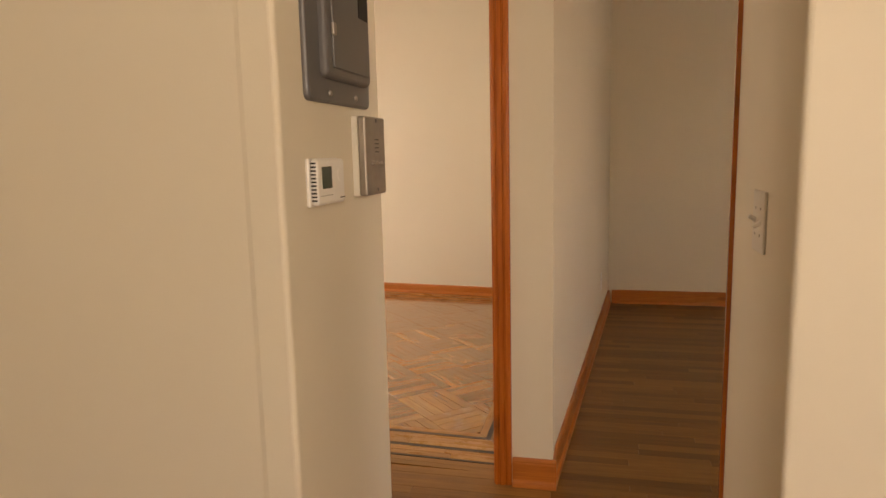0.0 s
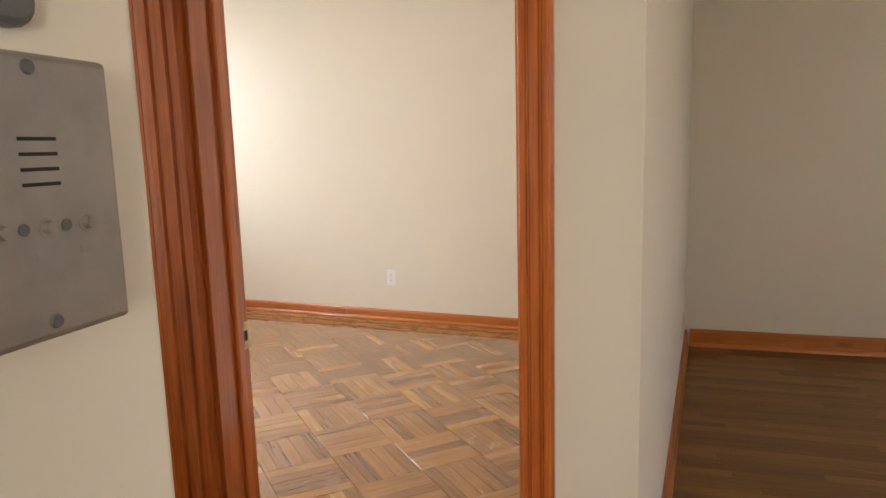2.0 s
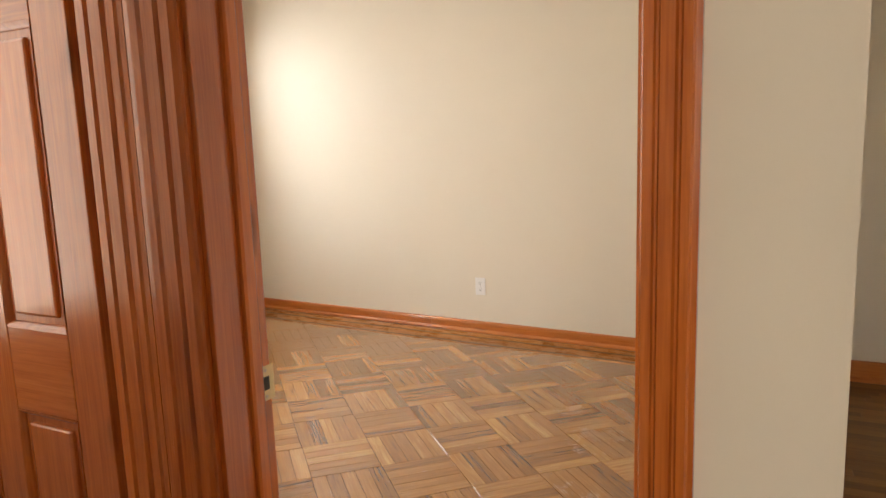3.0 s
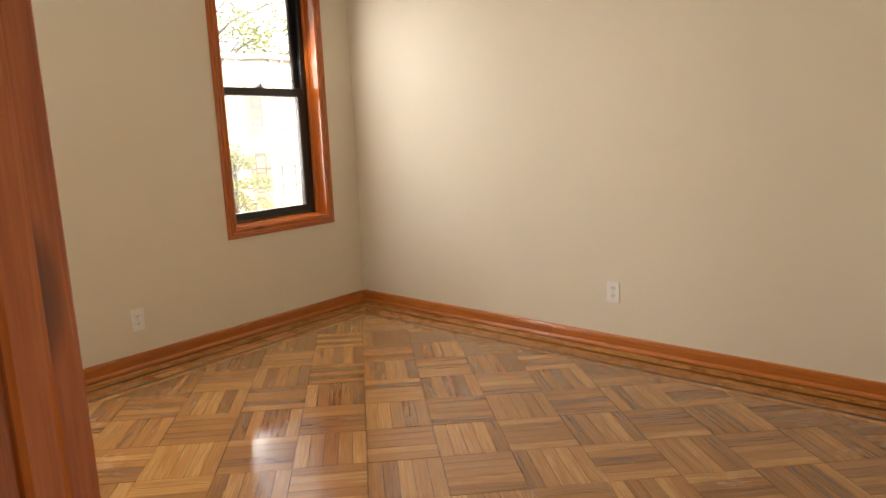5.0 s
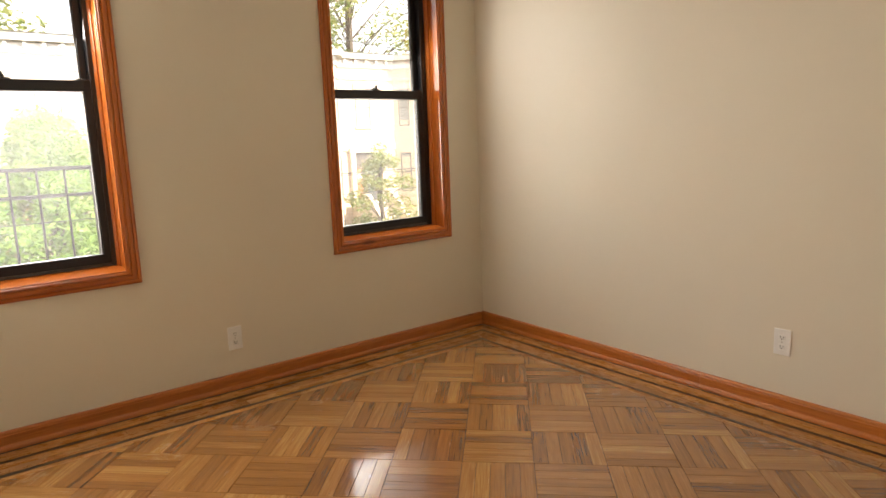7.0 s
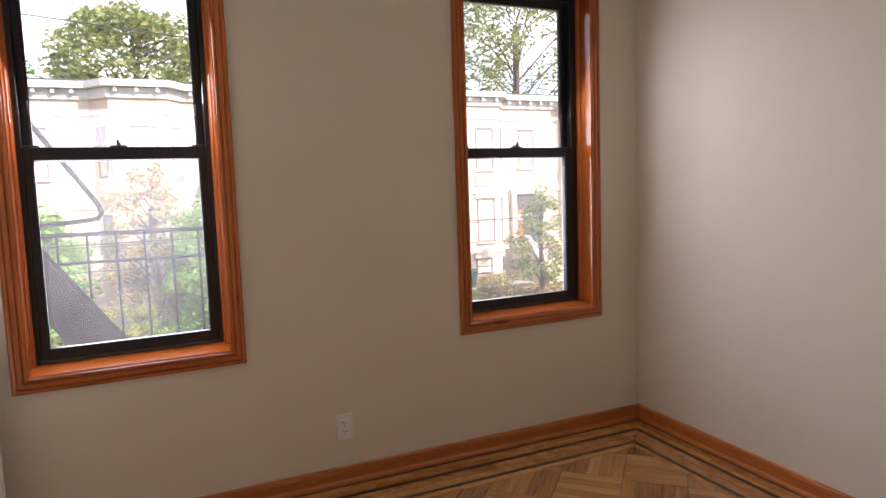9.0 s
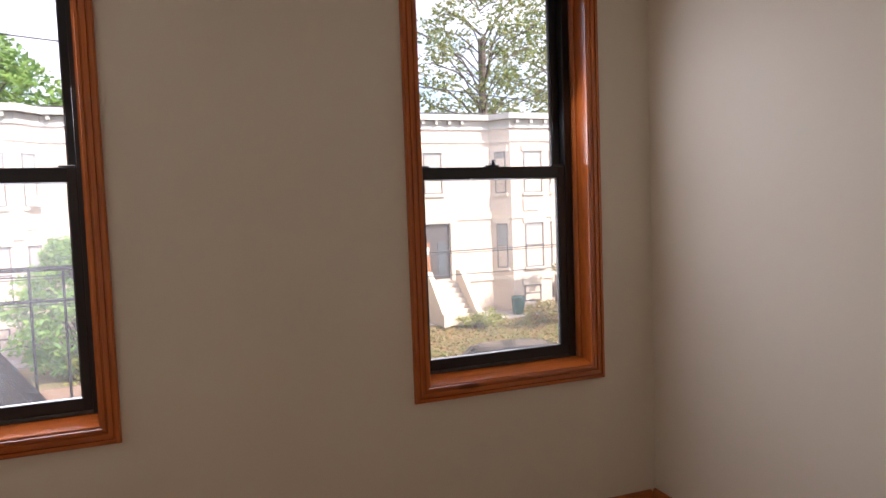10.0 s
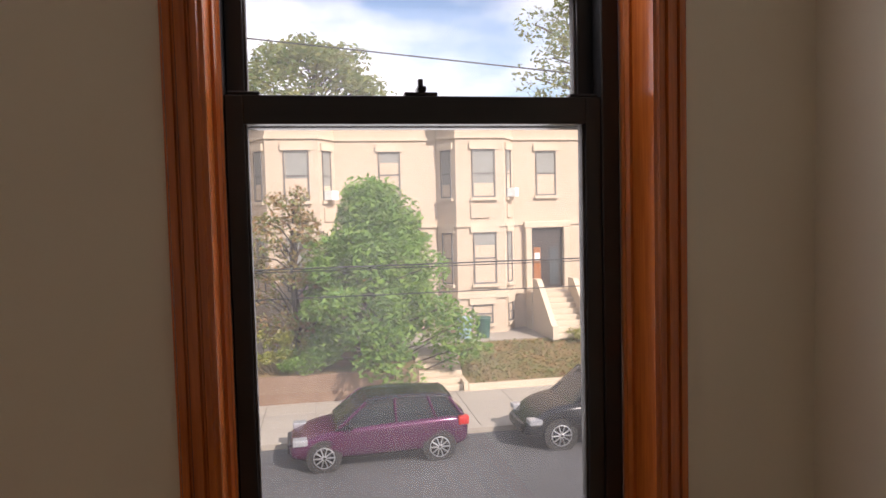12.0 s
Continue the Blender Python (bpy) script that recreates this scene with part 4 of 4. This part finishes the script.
def facade_window(parent, x, z0, z1, w, y=0.0, turn=0.0, px=0.0, blind=0.5, ac=False):
    """A sash window set on a facade, around its own axis."""
    m = pose(x, y, 0, 0, 0, turn)

    def put(nm, mat, par, *rows):
        b = bmesh.new()
        for r in rows:
            box(b, *r)
        b.transform(m)
        return part(nm, b, mat, par)
    h = w / 2
    win = put("window", M_SASHW, parent, (-h, -h + 0.05, -0.03, 0.06, z0, z1), (h - 0.05, h, -0.03, 0.06, z0, z1), (-h + 0.05, h - 0.05, -0.03, 0.06, z0, z0 + 0.06),
              (-h + 0.05, h - 0.05, -0.03, 0.06, z1 - 0.06, z1), (-h + 0.05, h - 0.05, -0.01, 0.06, (z0 + z1) / 2 - 0.03, (z0 + z1) / 2 + 0.03))
    put("pane", M_PANE, win, (-h + 0.05, h - 0.05, 0.02, 0.03, z0 + 0.06, (z0 + z1) / 2 - 0.03))
    zb = z1 - 0.06 - blind * (z1 - z0 - 0.12)
    put("blind", M_BLIND, win, (-h + 0.07, h - 0.07, 0.008, 0.018, max(zb, z0 + 0.07), z1 - 0.06))
    put("upper_pane", M_PANE, win, (-h + 0.05, h - 0.05, 0.02, 0.03, (z0 + z1) / 2 + 0.03, z1 - 0.06))
    put("lintel", M_STONE, win, (-h - 0.1, h + 0.1, -0.07, 0.02, z1 + 0.003, z1 + 0.26))
    put("sill", M_STONE, win, (-h - 0.08, h + 0.08, -0.10, 0.02, z0 - 0.12, z0 - 0.003))
    if ac:
        put("air_conditioner", M_AC, win, (-h + 0.06, h - 0.06, -0.35, -0.02, z0 + 0.02, z0 + 0.36))
    return win


def row_house(cx, seed, end=4.5, shift=0.0):
    r = random.Random(seed)
    t = thing("row_house", pose(cx, FRONT, YARD), "tan brick two-storey row house with a bay and stone stoop", "house", "row houses across the street")
    o = -YARD
    hi = 5.45 + o
    b = bmesh.new()
    box(b, -1.9, end, 0, 9, 0, hi)
    part("wall", b, M_BRICK, t)
    b = bmesh.new()
    prism(b, ((-1.55, 0.0), (-0.95, -0.85), (0.95, -0.85), (1.55, 0.0)), 0, hi - 0.05)
    part("bay", b, M_BRICK, t)

    def band(nm, z0, z1, d, mat, inset=0.0):
        b = bmesh.new()
        prism(b, ((-1.9, 0.05), (-1.9, -d), (-1.55 - d * 0.5, -d), (-0.95 - d * 0.5, -0.85 - d), (0.95 + d * 0.5, -0.85 - d), (1.55 + d * 0.5, -d), (end, -d), (end, 0.05), (1.5, 0.05), (0.9, -0.8), (-0.9, -0.8), (-1.5, 0.05)), z0, z1)
        return part(nm, b, mat, t)
    band("string_course", 1.02 + o, 1.16 + o, 0.07, M_STONE)
    band("string_course", 4.42 + o, 4.54 + o, 0.07, M_STONE)
    band("base_course", -1.75 + o, -1.55 + o, 0.08, M_STONE)
    band("frieze", 5.0 + o, 5.36 + o, 0.10, M_CORN)
    band("cornice", 5.38 + o, 5.62 + o, 0.38, M_CORN)
    b = bmesh.new()
    box(b, -1.9, end, -0.2, 9, hi + 0.18, hi + 0.26)
    part("roof", b, M_ROOF, t)
    for k in range(12):
        b = bmesh.new()
        box(b, 1.9 + (k - 3) * 0.6 - 0.06 if k >= 3 else -0.7 + k * 0.7 - 0.06, 1.9 + (k - 3) * 0.6 + 0.06 if k >= 3 else -0.7 + k * 0.7 + 0.06,
            (-0.3 if k >= 3 else -1.15), (0 if k >= 3 else -0.86), 5.2 + o, 5.37 + o)
        if 1.9 + (k - 3) * 0.6 < 4.4:
            part("bracket", b, M_CORN, t)
        else:
            b.free()
    for z0, z1 in ((2.15, 4.0), (-1.2, 0.8)):
        facade_window(t, 0.15, z0 + o, z1 + o, 0.92, -0.86, 0, blind=r.random() * 0.9)
        for s in (-1, 1):
            facade_window(t, s * 1.25, z0 + o, z1 + o, 0.55, -0.44, s * 54.8, blind=r.random() * 0.9, ac=(s > 0 and z0 > 0))
    facade_window(t, 2.95 + shift, 2.2 + o, 4.0 + o, 0.85, -0.01, 0, blind=0.2 + r.random() * 0.7)
    for s, x, y, a in ((0, 0.0, -0.86, 0), (1, 1.25, -0.44, 54.8)):
        b = bmesh.new()
        w = 0.5 if s else 0.75
        box(b, -w * 0.5, w * 0.5, -0.05, 0.0, 0, 0.52)
        b.transform(pose(x, y, 1.36 + o, 0, 0, a))
        part("spandrel_panel", b, M_BRICK, t)
        facade_window(t, x, -2.75 + o, -2.0 + o, 0.55 if s else 0.85, y, a, blind=0.0)
    # door with its stone surround
    for x0, x1, z0, z1 in ((2.0, 2.25, -1.6, 0.9), (3.6, 3.85, -1.6, 0.9), (1.95, 3.9, 0.9, 1.15)):
        b = bmesh.new()
        rbox(b, x0, x1, -0.22, 0.0, z0 + o, z1 + o, 0.02, 1)
        part("door_surround", b, M_STONE, t)
    b = bmesh.new()
    box(b, 2.27, 3.58, -0.03, -0.004, -1.6 + o, 0.88 + o)
    d = part("front_door", b, M_DOORB, t)
    for x0, x1, mat in ((2.36, 2.66, M_DOORO), (3.02, 3.40, M_PANE)):
        b = bmesh.new()
        rbox(b, x0, x1, -0.05, -0.028, -1.45 + o, 0.1 + o, 0.01, 1)
        part("door_panel", b, mat, d)
    b = bmesh.new()
    box(b, 2.40, 2.62, -0.062, -0.052, -0.45 + o, -0.12 + o)
    part("notice", b, M_AC, d)
    b = bmesh.new()
    rbox(b, 2.02, 3.82, -0.75, -0.002, 0, 1.52, 0.01, 1)
    part("landing", b, M_STONE, t)
    steps("stoop", pose(cx + 2.92, FRONT - 0.76 - 8 * 0.27, YARD + 0.03), 8, 0.185, 0.27, 1.25, True, "pale stone stoop leading to the house door")


for k, (cx, end, shift) in enumerate(((-14.9, 4.5, 0), (-8.5, 4.5, 0), (-2.1, 5.15, 0.70), (4.95, 5.35, 0), (12.2, 4.5, 0), (18.6, 4.5, 0))):
    row_house(cx, k + 3, end, shift)


# trees
def leaves(bm, c, rad, n, size, r, squash=0.8):
    for _ in range(n):
        while True:
            p = Vector((r.uniform(-1, 1), r.uniform(-1, 1), r.uniform(-1, 1)))
            if 0.15 < p.length < 1:
                break
        p = Vector(c) + Vector((p.x * rad, p.y * rad, p.z * rad * squash))
        u = Vector((r.uniform(-1, 1), r.uniform(-1, 1), r.uniform(-0.6, 0.6))).normalized()
        w = u.cross(Vector((r.uniform(-1, 1), r.uniform(-1, 1), r.uniform(-1, 1)))).normalized()
        s = size * r.uniform(0.6, 1.3)
        bm.faces.new([bm.verts.new(p + u * s * a + w * s * b) for a, b in ((-1, 0), (-0.2, 0.42), (1, 0), (-0.2, -0.42))])


def tree(x, y, z, height, spread, low, mat, seed, label, n=46, per=150, size=0.11, top=1.0, clump=0.16):
    r = random.Random(seed)
    t = thing("tree", pose(x, y, z), label, "tree")
    b = bmesh.new()
    tube(b, [(0, 0, 0), (0.05, 0.03, height * 0.25), (-0.04, 0.05, height * 0.5), (0.03, 0, height * 0.82)], 0.045 * height ** 0.6, 8)
    part("trunk", b, M_BARK, t)
    lb, cb = bmesh.new(), bmesh.new()
    for k in range(n):
        f = (k + 0.5) / n
        zz = low + (height - low) * f
        env = math.sin(math.pi * min(1.0, 0.22 + 0.72 * f)) ** 0.8 if top >= 1 else (1 - f) ** 0.75 + 0.06
        a = k * 2.4 + r.uniform(-0.4, 0.4)
        d = spread * env * r.uniform(0.45, 1.05)
        p = Vector((math.cos(a) * d, math.sin(a) * d, zz + r.uniform(-0.3, 0.3)))
        tube(lb, [(0, 0, max(0.2, zz - d * 0.7)), p * 0.5 + Vector((0, 0, zz * 0.5 - d * 0.22 + 0.05)), p], 0.012 * height ** 0.5, 5)
        leaves(cb, p, clump * spread * r.uniform(0.8, 1.5) + 0.15, per, size, r)
    part("limbs", lb, M_BARK, t)
    part("crown", cb, mat, t)
    return t


tree(0.55, 19.9, YARD, 5.4, 3.1, 0.3, M_LEAF, 1, "dense green street tree with a pointed crown", 110, 240, 0.10, 0.9, 0.15)
tree(-2.0, 20.6, YARD, 5.2, 1.7, 0.8, M_LEAFR, 2, "small tree with green and reddish autumn leaves", 40, 120, 0.09)
tree(-5.5, 20.2, YARD, 4.1, 1.9, 0.4, M_LEAF, 3, "bushy green tree before the houses", 55, 150, 0.11)
tree(13.2, 20.5, YARD, 4.2, 1.3, 0.5, M_LEAFO, 4, "small olive and orange shrub tree", 34, 110, 0.09)
tree(-1.5, 42, YARD, 15.5, 5.5, 9.5, M_LEAFO, 5, "tall tree behind the roofs", 60, 150, 0.22)
tree(17.5, 40, YARD, 20, 6.0, 10, M_LEAFO, 6, "tall tree with open branches behind the roofs", 46, 110, 0.20)
tree(27, 44, YARD, 21, 7.5, 9, M_LEAFO, 7, "tall bare-limbed tree behind the roofs", 60, 110, 0.22)
tree(-14, 44, YARD, 16, 6.0, 9, M_LEAF, 8, "tall green tree behind the roofs", 60, 150, 0.25)
tree(-5, 19.4, STREET + 0.1, 1.6, 0.9, 0.2, M_LEAFY, 9, "yellow-green shrub by the pavement", 24, 110, 0.07)


def shrub(x, y, w, h, mat, seed, label):
    r = random.Random(seed)
    t = thing("shrub", pose(x, y, YARD), label, "shrub")
    b, lb = bmesh.new(), bmesh.new()
    for k in range(16):
        a, d = k * 2.4, w * math.sqrt(r.random())
        p = Vector((math.cos(a) * d, math.sin(a) * d * 0.6, h * r.uniform(0.3, 0.9)))
        tube(lb, [(p.x * 0.4, p.y * 0.4, 0), (p.x * 0.8, p.y * 0.8, p.z * 0.6), p], 0.012, 5)
        leaves(b, p, 0.26, 90, 0.06, r)
    part("stems", lb, M_BARK, t)
    part("foliage", b, mat, t)


shrub(-2.6, 19.3, 1.1, 1.3, M_LEAFY, 1, "yellow-green shrub on the yard edge")
shrub(-1.6, 18.9, 0.8, 0.7, M_LEAF, 2, "low green shrub over the retaining wall")
shrub(11.0, 20.6, 1.2, 0.9, M_LEAFR, 3, "low red-flowered shrub in the yard")
shrub(8.6, 21.4, 1.0, 0.6, M_LEAFY, 4, "low yellow-green plants in the yard")
# ground cover over the yard
r7 = random.Random(7)
b = bmesh.new()
for _ in range(9000):
    x, y = r7.uniform(3.3, 16), r7.uniform(18.7, 22.0)
    leaves(b, (x, y, STREET + 0.33 + (y - 18.62) * 0.178), 0.07, 1, 0.07, r7)
cover = part("ground_cover", b, M_LEAFR)
tagged(cover, "dry and green ground cover of the front yard", "ground cover", "", "stuff")


# parked cars; the nose points to -X
def loft(bm, stations):
    """Rings of (y, z) points at stations x, mirrored in y."""
    rings = []
    for x, half in stations:
        ring = [(y, z) for y, z in half] + [(-y, z) for y, z in reversed(half)]
        rings.append([bm.verts.new((x, y, z)) for y, z in ring])
    for a, c in zip(rings, rings[1:]):
        n = len(a)
        for i in range(n):
            j = (i + 1) % n
            bm.faces.new((a[i], a[j], c[j], c[i]))
    bm.faces.new(rings[0][::-1])
    bm.faces.new(rings[-1])


def car(m, L, W, H, paint, label, suv):
    t = thing("car", m, label, "car", "parked cars")
    h = W / 2
    belt = H * (0.60 if suv else 0.62)
    hood = H * (0.62 if suv else 0.58)
    g = 0.19
    prof = [(0.0, 0.30, 0.55, 0.72), (0.03, 0.22, 0.62, 0.90), (0.12, g, hood * 0.90, 0.97), (0.26, g, hood, 1.0), (0.34, g, belt, 1.0), (0.6, g, belt + 0.03, 1.0), (0.85, g, belt + 0.07, 0.99), (0.96, 0.24, belt + 0.05, 0.93), (1.0, 0.34, belt - 0.14, 0.82)]
    b = bmesh.new()
    st = []
    for fx, z0, z1, wv in prof:
        w = h * wv
        st.append((fx * L - L / 2, [(w * 0.55, z0), (w * 0.93, z0 + 0.05), (w, (z0 + z1) * 0.45), (w * 0.99, (z0 + z1) * 0.60), (w * 0.95, z1 - 0.05), (w * 0.80, z1)]))
    loft(b, st)
    body = part("body", b, paint, t, smooth=False)
    sub = body.modifiers.new("round", 'SUBSURF')
    sub.levels = sub.render_levels = 2
    for p in body.data.polygons:
        p.use_smooth = True
    b = bmesh.new()
    cab = [(0.25, belt - 0.05, belt + 0.0, 0.90), (0.40, belt - 0.05, H - 0.12, 0.86), (0.46, belt - 0.05, H - 0.04, 0.85), (0.66, belt - 0.02, H - 0.03, 0.85), (0.86, belt, H - 0.10, 0.83), (0.965, belt, belt + 0.12, 0.82)]
    loft(b, [(fx * L - L / 2, [(h * wv, z0), (h * wv * 0.98, z0 + (z1 - z0) * 0.35), (h * wv * 0.86, z1 - 0.02), (h * wv * 0.6, z1)]) for fx, z0, z1, wv in cab])
    part("windows", b, M_CARGL, t, "dark car glass", smooth=False)
    b = bmesh.new()
    loft(b, [(fx * L - L / 2, [(h * wv * 0.88, z1 - 0.035), (h * wv * 0.87, z1 - 0.01), (h * wv * 0.6, z1 + 0.014), (h * 0.2, z1 + 0.018)]) for fx, z1, wv in ((0.40, H - 0.12, 0.86), (0.46, H - 0.04, 0.85), (0.66, H - 0.03, 0.85), (0.86, H - 0.09, 0.83), (0.90, H - 0.12, 0.82))])
    part("roof", b, M_CARBLK if not suv else paint, t, smooth=True)
    for s in (-1, 1):
        for fa, za, fb, zb in ((0.27, belt - 0.02, 0.42, H - 0.10), (0.58, belt, 0.575, H - 0.05), (0.80, belt, 0.76, H - 0.07), (0.95, belt + 0.05, 0.88, H - 0.12)):
            b = bmesh.new()
            tube(b, [(fa * L - L / 2, s * h * 0.885, za), ((fa + fb) / 2 * L - L / 2, s * h * 0.84, (za + zb) / 2), (fb * L - L / 2, s * h * 0.755, zb)], 0.035, 6)
            part("pillar", b, paint, t)
        b = bmesh.new()
        rbox(b, 0.315 * L - L / 2, 0.315 * L - L / 2 + 0.12, min(s * h * 0.95, s * (h + 0.13)), max(s * h * 0.95, s * (h + 0.13)), belt - 0.02, belt + 0.12, 0.03, 2)
        part("mirror", b, M_CARBLK, t)
        b = bmesh.new()
        rbox(b, -L / 2 + 0.10, -L / 2 + 0.42, min(s * h * 0.60, s * h * 0.93), max(s * h * 0.60, s * h * 0.93), 0.60, 0.74, 0.03, 2)
        part("headlight", b, M_CLEAR, t)
        b = bmesh.new()
        rbox(b, L / 2 - 0.30, L / 2 - 0.05, min(s * h * 0.72, s * h * 0.95), max(s * h * 0.72, s * h * 0.95), belt - 0.18, belt + 0.02, 0.03, 2)
        part("tail_light", b, M_RED, t)
        for fx in (0.185, 0.815):
            wx, R = fx * L - L / 2, 0.325 if not suv else 0.35
            yo = s * (h - 0.10)
            b = bmesh.new()
            cyl(b, (wx, yo - s * 0.10, R), (wx, yo + s * 0.085, R), R, R, 28)
            wheel = part("wheel", b, M_TYRE, t, smooth=False)
            b = bmesh.new()
            cyl(b, (wx, yo + s * 0.086, R), (wx, yo + s * 0.092, R), R * 0.70, R * 0.68, 28)
            part("hub_dish", b, M_CARBLK, wheel)
            b = bmesh.new()
            for k in range(10):
                a = k * math.pi / 5
                c2, s2 = math.cos(a), math.sin(a)
                tube(b, [(wx + c2 * 0.03, yo + s * 0.10, R + s2 * 0.03), (wx + c2 * R * 0.66, yo + s * 0.097, R + s2 * R * 0.66)], 0.016, 5)
            tube(b, [(wx + math.cos(k * math.pi / 12) * R * 0.69, yo + s * 0.094, R + math.sin(k * math.pi / 12) * R * 0.69) for k in range(25)], 0.012, 5)
            part("rim", b, M_RIM, wheel)
            b = bmesh.new()
            cyl(b, (wx, yo + s * 0.02, R), (wx, yo + s * 0.078, R), R + 0.05, R + 0.06, 28)
            part("arch", b, M_SLOT, t)
    b = bmesh.new()
    rbox(b, -L / 2 - 0.02, -L / 2 + 0.12, -h * 0.55, h * 0.55, 0.36, 0.58, 0.02, 2)
    part("grille", b, M_SLOT, t)
    for s in (-1, 1):
        b = bmesh.new()
        for fx in (0.47, 0.70):
            rbox(b, fx * L - L / 2, fx * L - L / 2 + 0.16, min(s * h * 0.985, s * (h + 0.015)), max(s * h * 0.985, s * (h + 0.015)), belt - 0.17, belt - 0.14, 0.008, 1)
        part("door_handles", b, paint, t)
    return t


car(pose(0.09, 14.12, STREET, 0, 0, 2.5), 4.10, 1.70, 1.52, M_PURPLE, "parked purple compact hatchback with alloy wheels", False)
car(pose(5.74, 14.18, STREET, 0, 0, 0), 4.6, 1.80, 1.72, M_CARBLK, "parked black compact SUV with alloy wheels", True)


def bin_can(x, y, mat, label):
    t = thing("waste_bin", pose(x, y, YARD + 0.03), label, "bin", "bins")
    b = bmesh.new()
    cyl(b, (0, 0, 0), (0, 0, 0.72), 0.24, 0.30, 16)
    part("barrel", b, mat, t)
    b = bmesh.new()
    cyl(b, (0, 0, 0.721), (0, 0, 0.78), 0.32, 0.27, 16)
    part("lid", b, mat, t)


bin_can(4.75, 22.9, M_BIN, "dark green round waste bin by the house")
bin_can(4.05, 23.0, M_BINB, "pale blue round waste bin by the house")
bin_can(11.0, 22.9, M_BIN, "dark green round waste bin by the stoop")

# cables across the street
for nm, y, z0, z1, r in (("cable", 9.0, 0.74, 0.76, 0.012), ("cable", 9.0, 0.33, 0.27, 0.009), ("cable", 9.05, 0.70, 0.71, 0.008)):
    b = bmesh.new()
    tube(b, [(-30 + i * 3, y, z0 + (z1 - z0) * i / 20 + 0.0006 * ((i - 10) * 3) ** 2 * 0.2) for i in range(21)], r, 6)
    tagged(part(nm, b, M_WIRE), "black overhead utility cable across the street", "cable", "cables")
b = bmesh.new()
tube(b, [(-14 + i * 1.4, 9.0, 5.22 - 0.088 * i * 1.4) for i in range(21)], 0.011, 6)
tagged(part("cable", b, M_WIRE), "slanting overhead service cable", "cable", "cables")

# fire escape outside the window
fe = thing("fire_escape", pose(-3.0, 0.32, -0.15), "black painted iron fire escape balcony with a steep stair", "fire escape")


def iron(nm, *pts, r=0.009, mat=None):
    b = bmesh.new()
    tube(b, [(x + 3.0, y - 0.32, z + 0.15) for x, y, z in pts], r, 6)
    return part(nm, b, mat or M_IRON, fe)


iron("top_rail", (-4.6, 1.3, 1.335), (-1.75, 1.3, 1.32), r=0.014)
iron("mid_rail", (-4.6, 1.3, 1.17), (-1.75, 1.3, 1.15), r=0.010)
iron("low_rail", (-4.6, 1.3, 0.0), (-1.75, 1.3, 0.0), r=0.014)
for k in range(19):
    x = -4.6 + k * 0.1555
    iron("bar", (x, 1.3, 0.0), (x, 1.3, 1.32), r=0.008)
for k in range(5):
    y = 0.34 + k * 0.24
    iron("platform_bearer", (-4.6, y, -0.03), (-1.75, y, -0.03), r=0.016)
for yy in (1.02, 1.24):
    b = bmesh.new()
    pts = [(-4.05, 2.02), (-3.87, 2.13), (-2.50, 0.16), (-2.50, 0.0), (-2.66, 0.0)]
    a = [b.verts.new((x + 3.0, yy - 0.32, z + 0.15)) for x, z in pts]
    c = [b.verts.new((x + 3.0, yy - 0.31, z + 0.15)) for x, z in pts]
    for i in range(5):
        j = (i + 1) % 5
        b.faces.new((a[i], a[j], c[j], c[i]))
    b.faces.new(a[::-1])
    b.faces.new(c)
    part("stringer", b, M_RUST, fe)
for k in range(9):
    x, z = -2.66 - k * 0.155, 0.20 + k * 0.222
    b = bmesh.new()
    rbox(b, x + 3.0 - 0.09, x + 3.0 + 0.07, 0.711, 0.919, z + 0.15, z + 0.165, 0.003, 1)
    part("tread", b, M_RUST, fe)
iron("handrail", (-3.9, 1.0, 2.95), (-3.22, 1.0, 1.90), (-2.97, 1.0, 1.52), (-2.945, 1.0, 1.46), (-2.97, 1.0, 1.425), (-3.05, 1.0, 1.415), (-3.6, 1.0, 1.38), r=0.014)
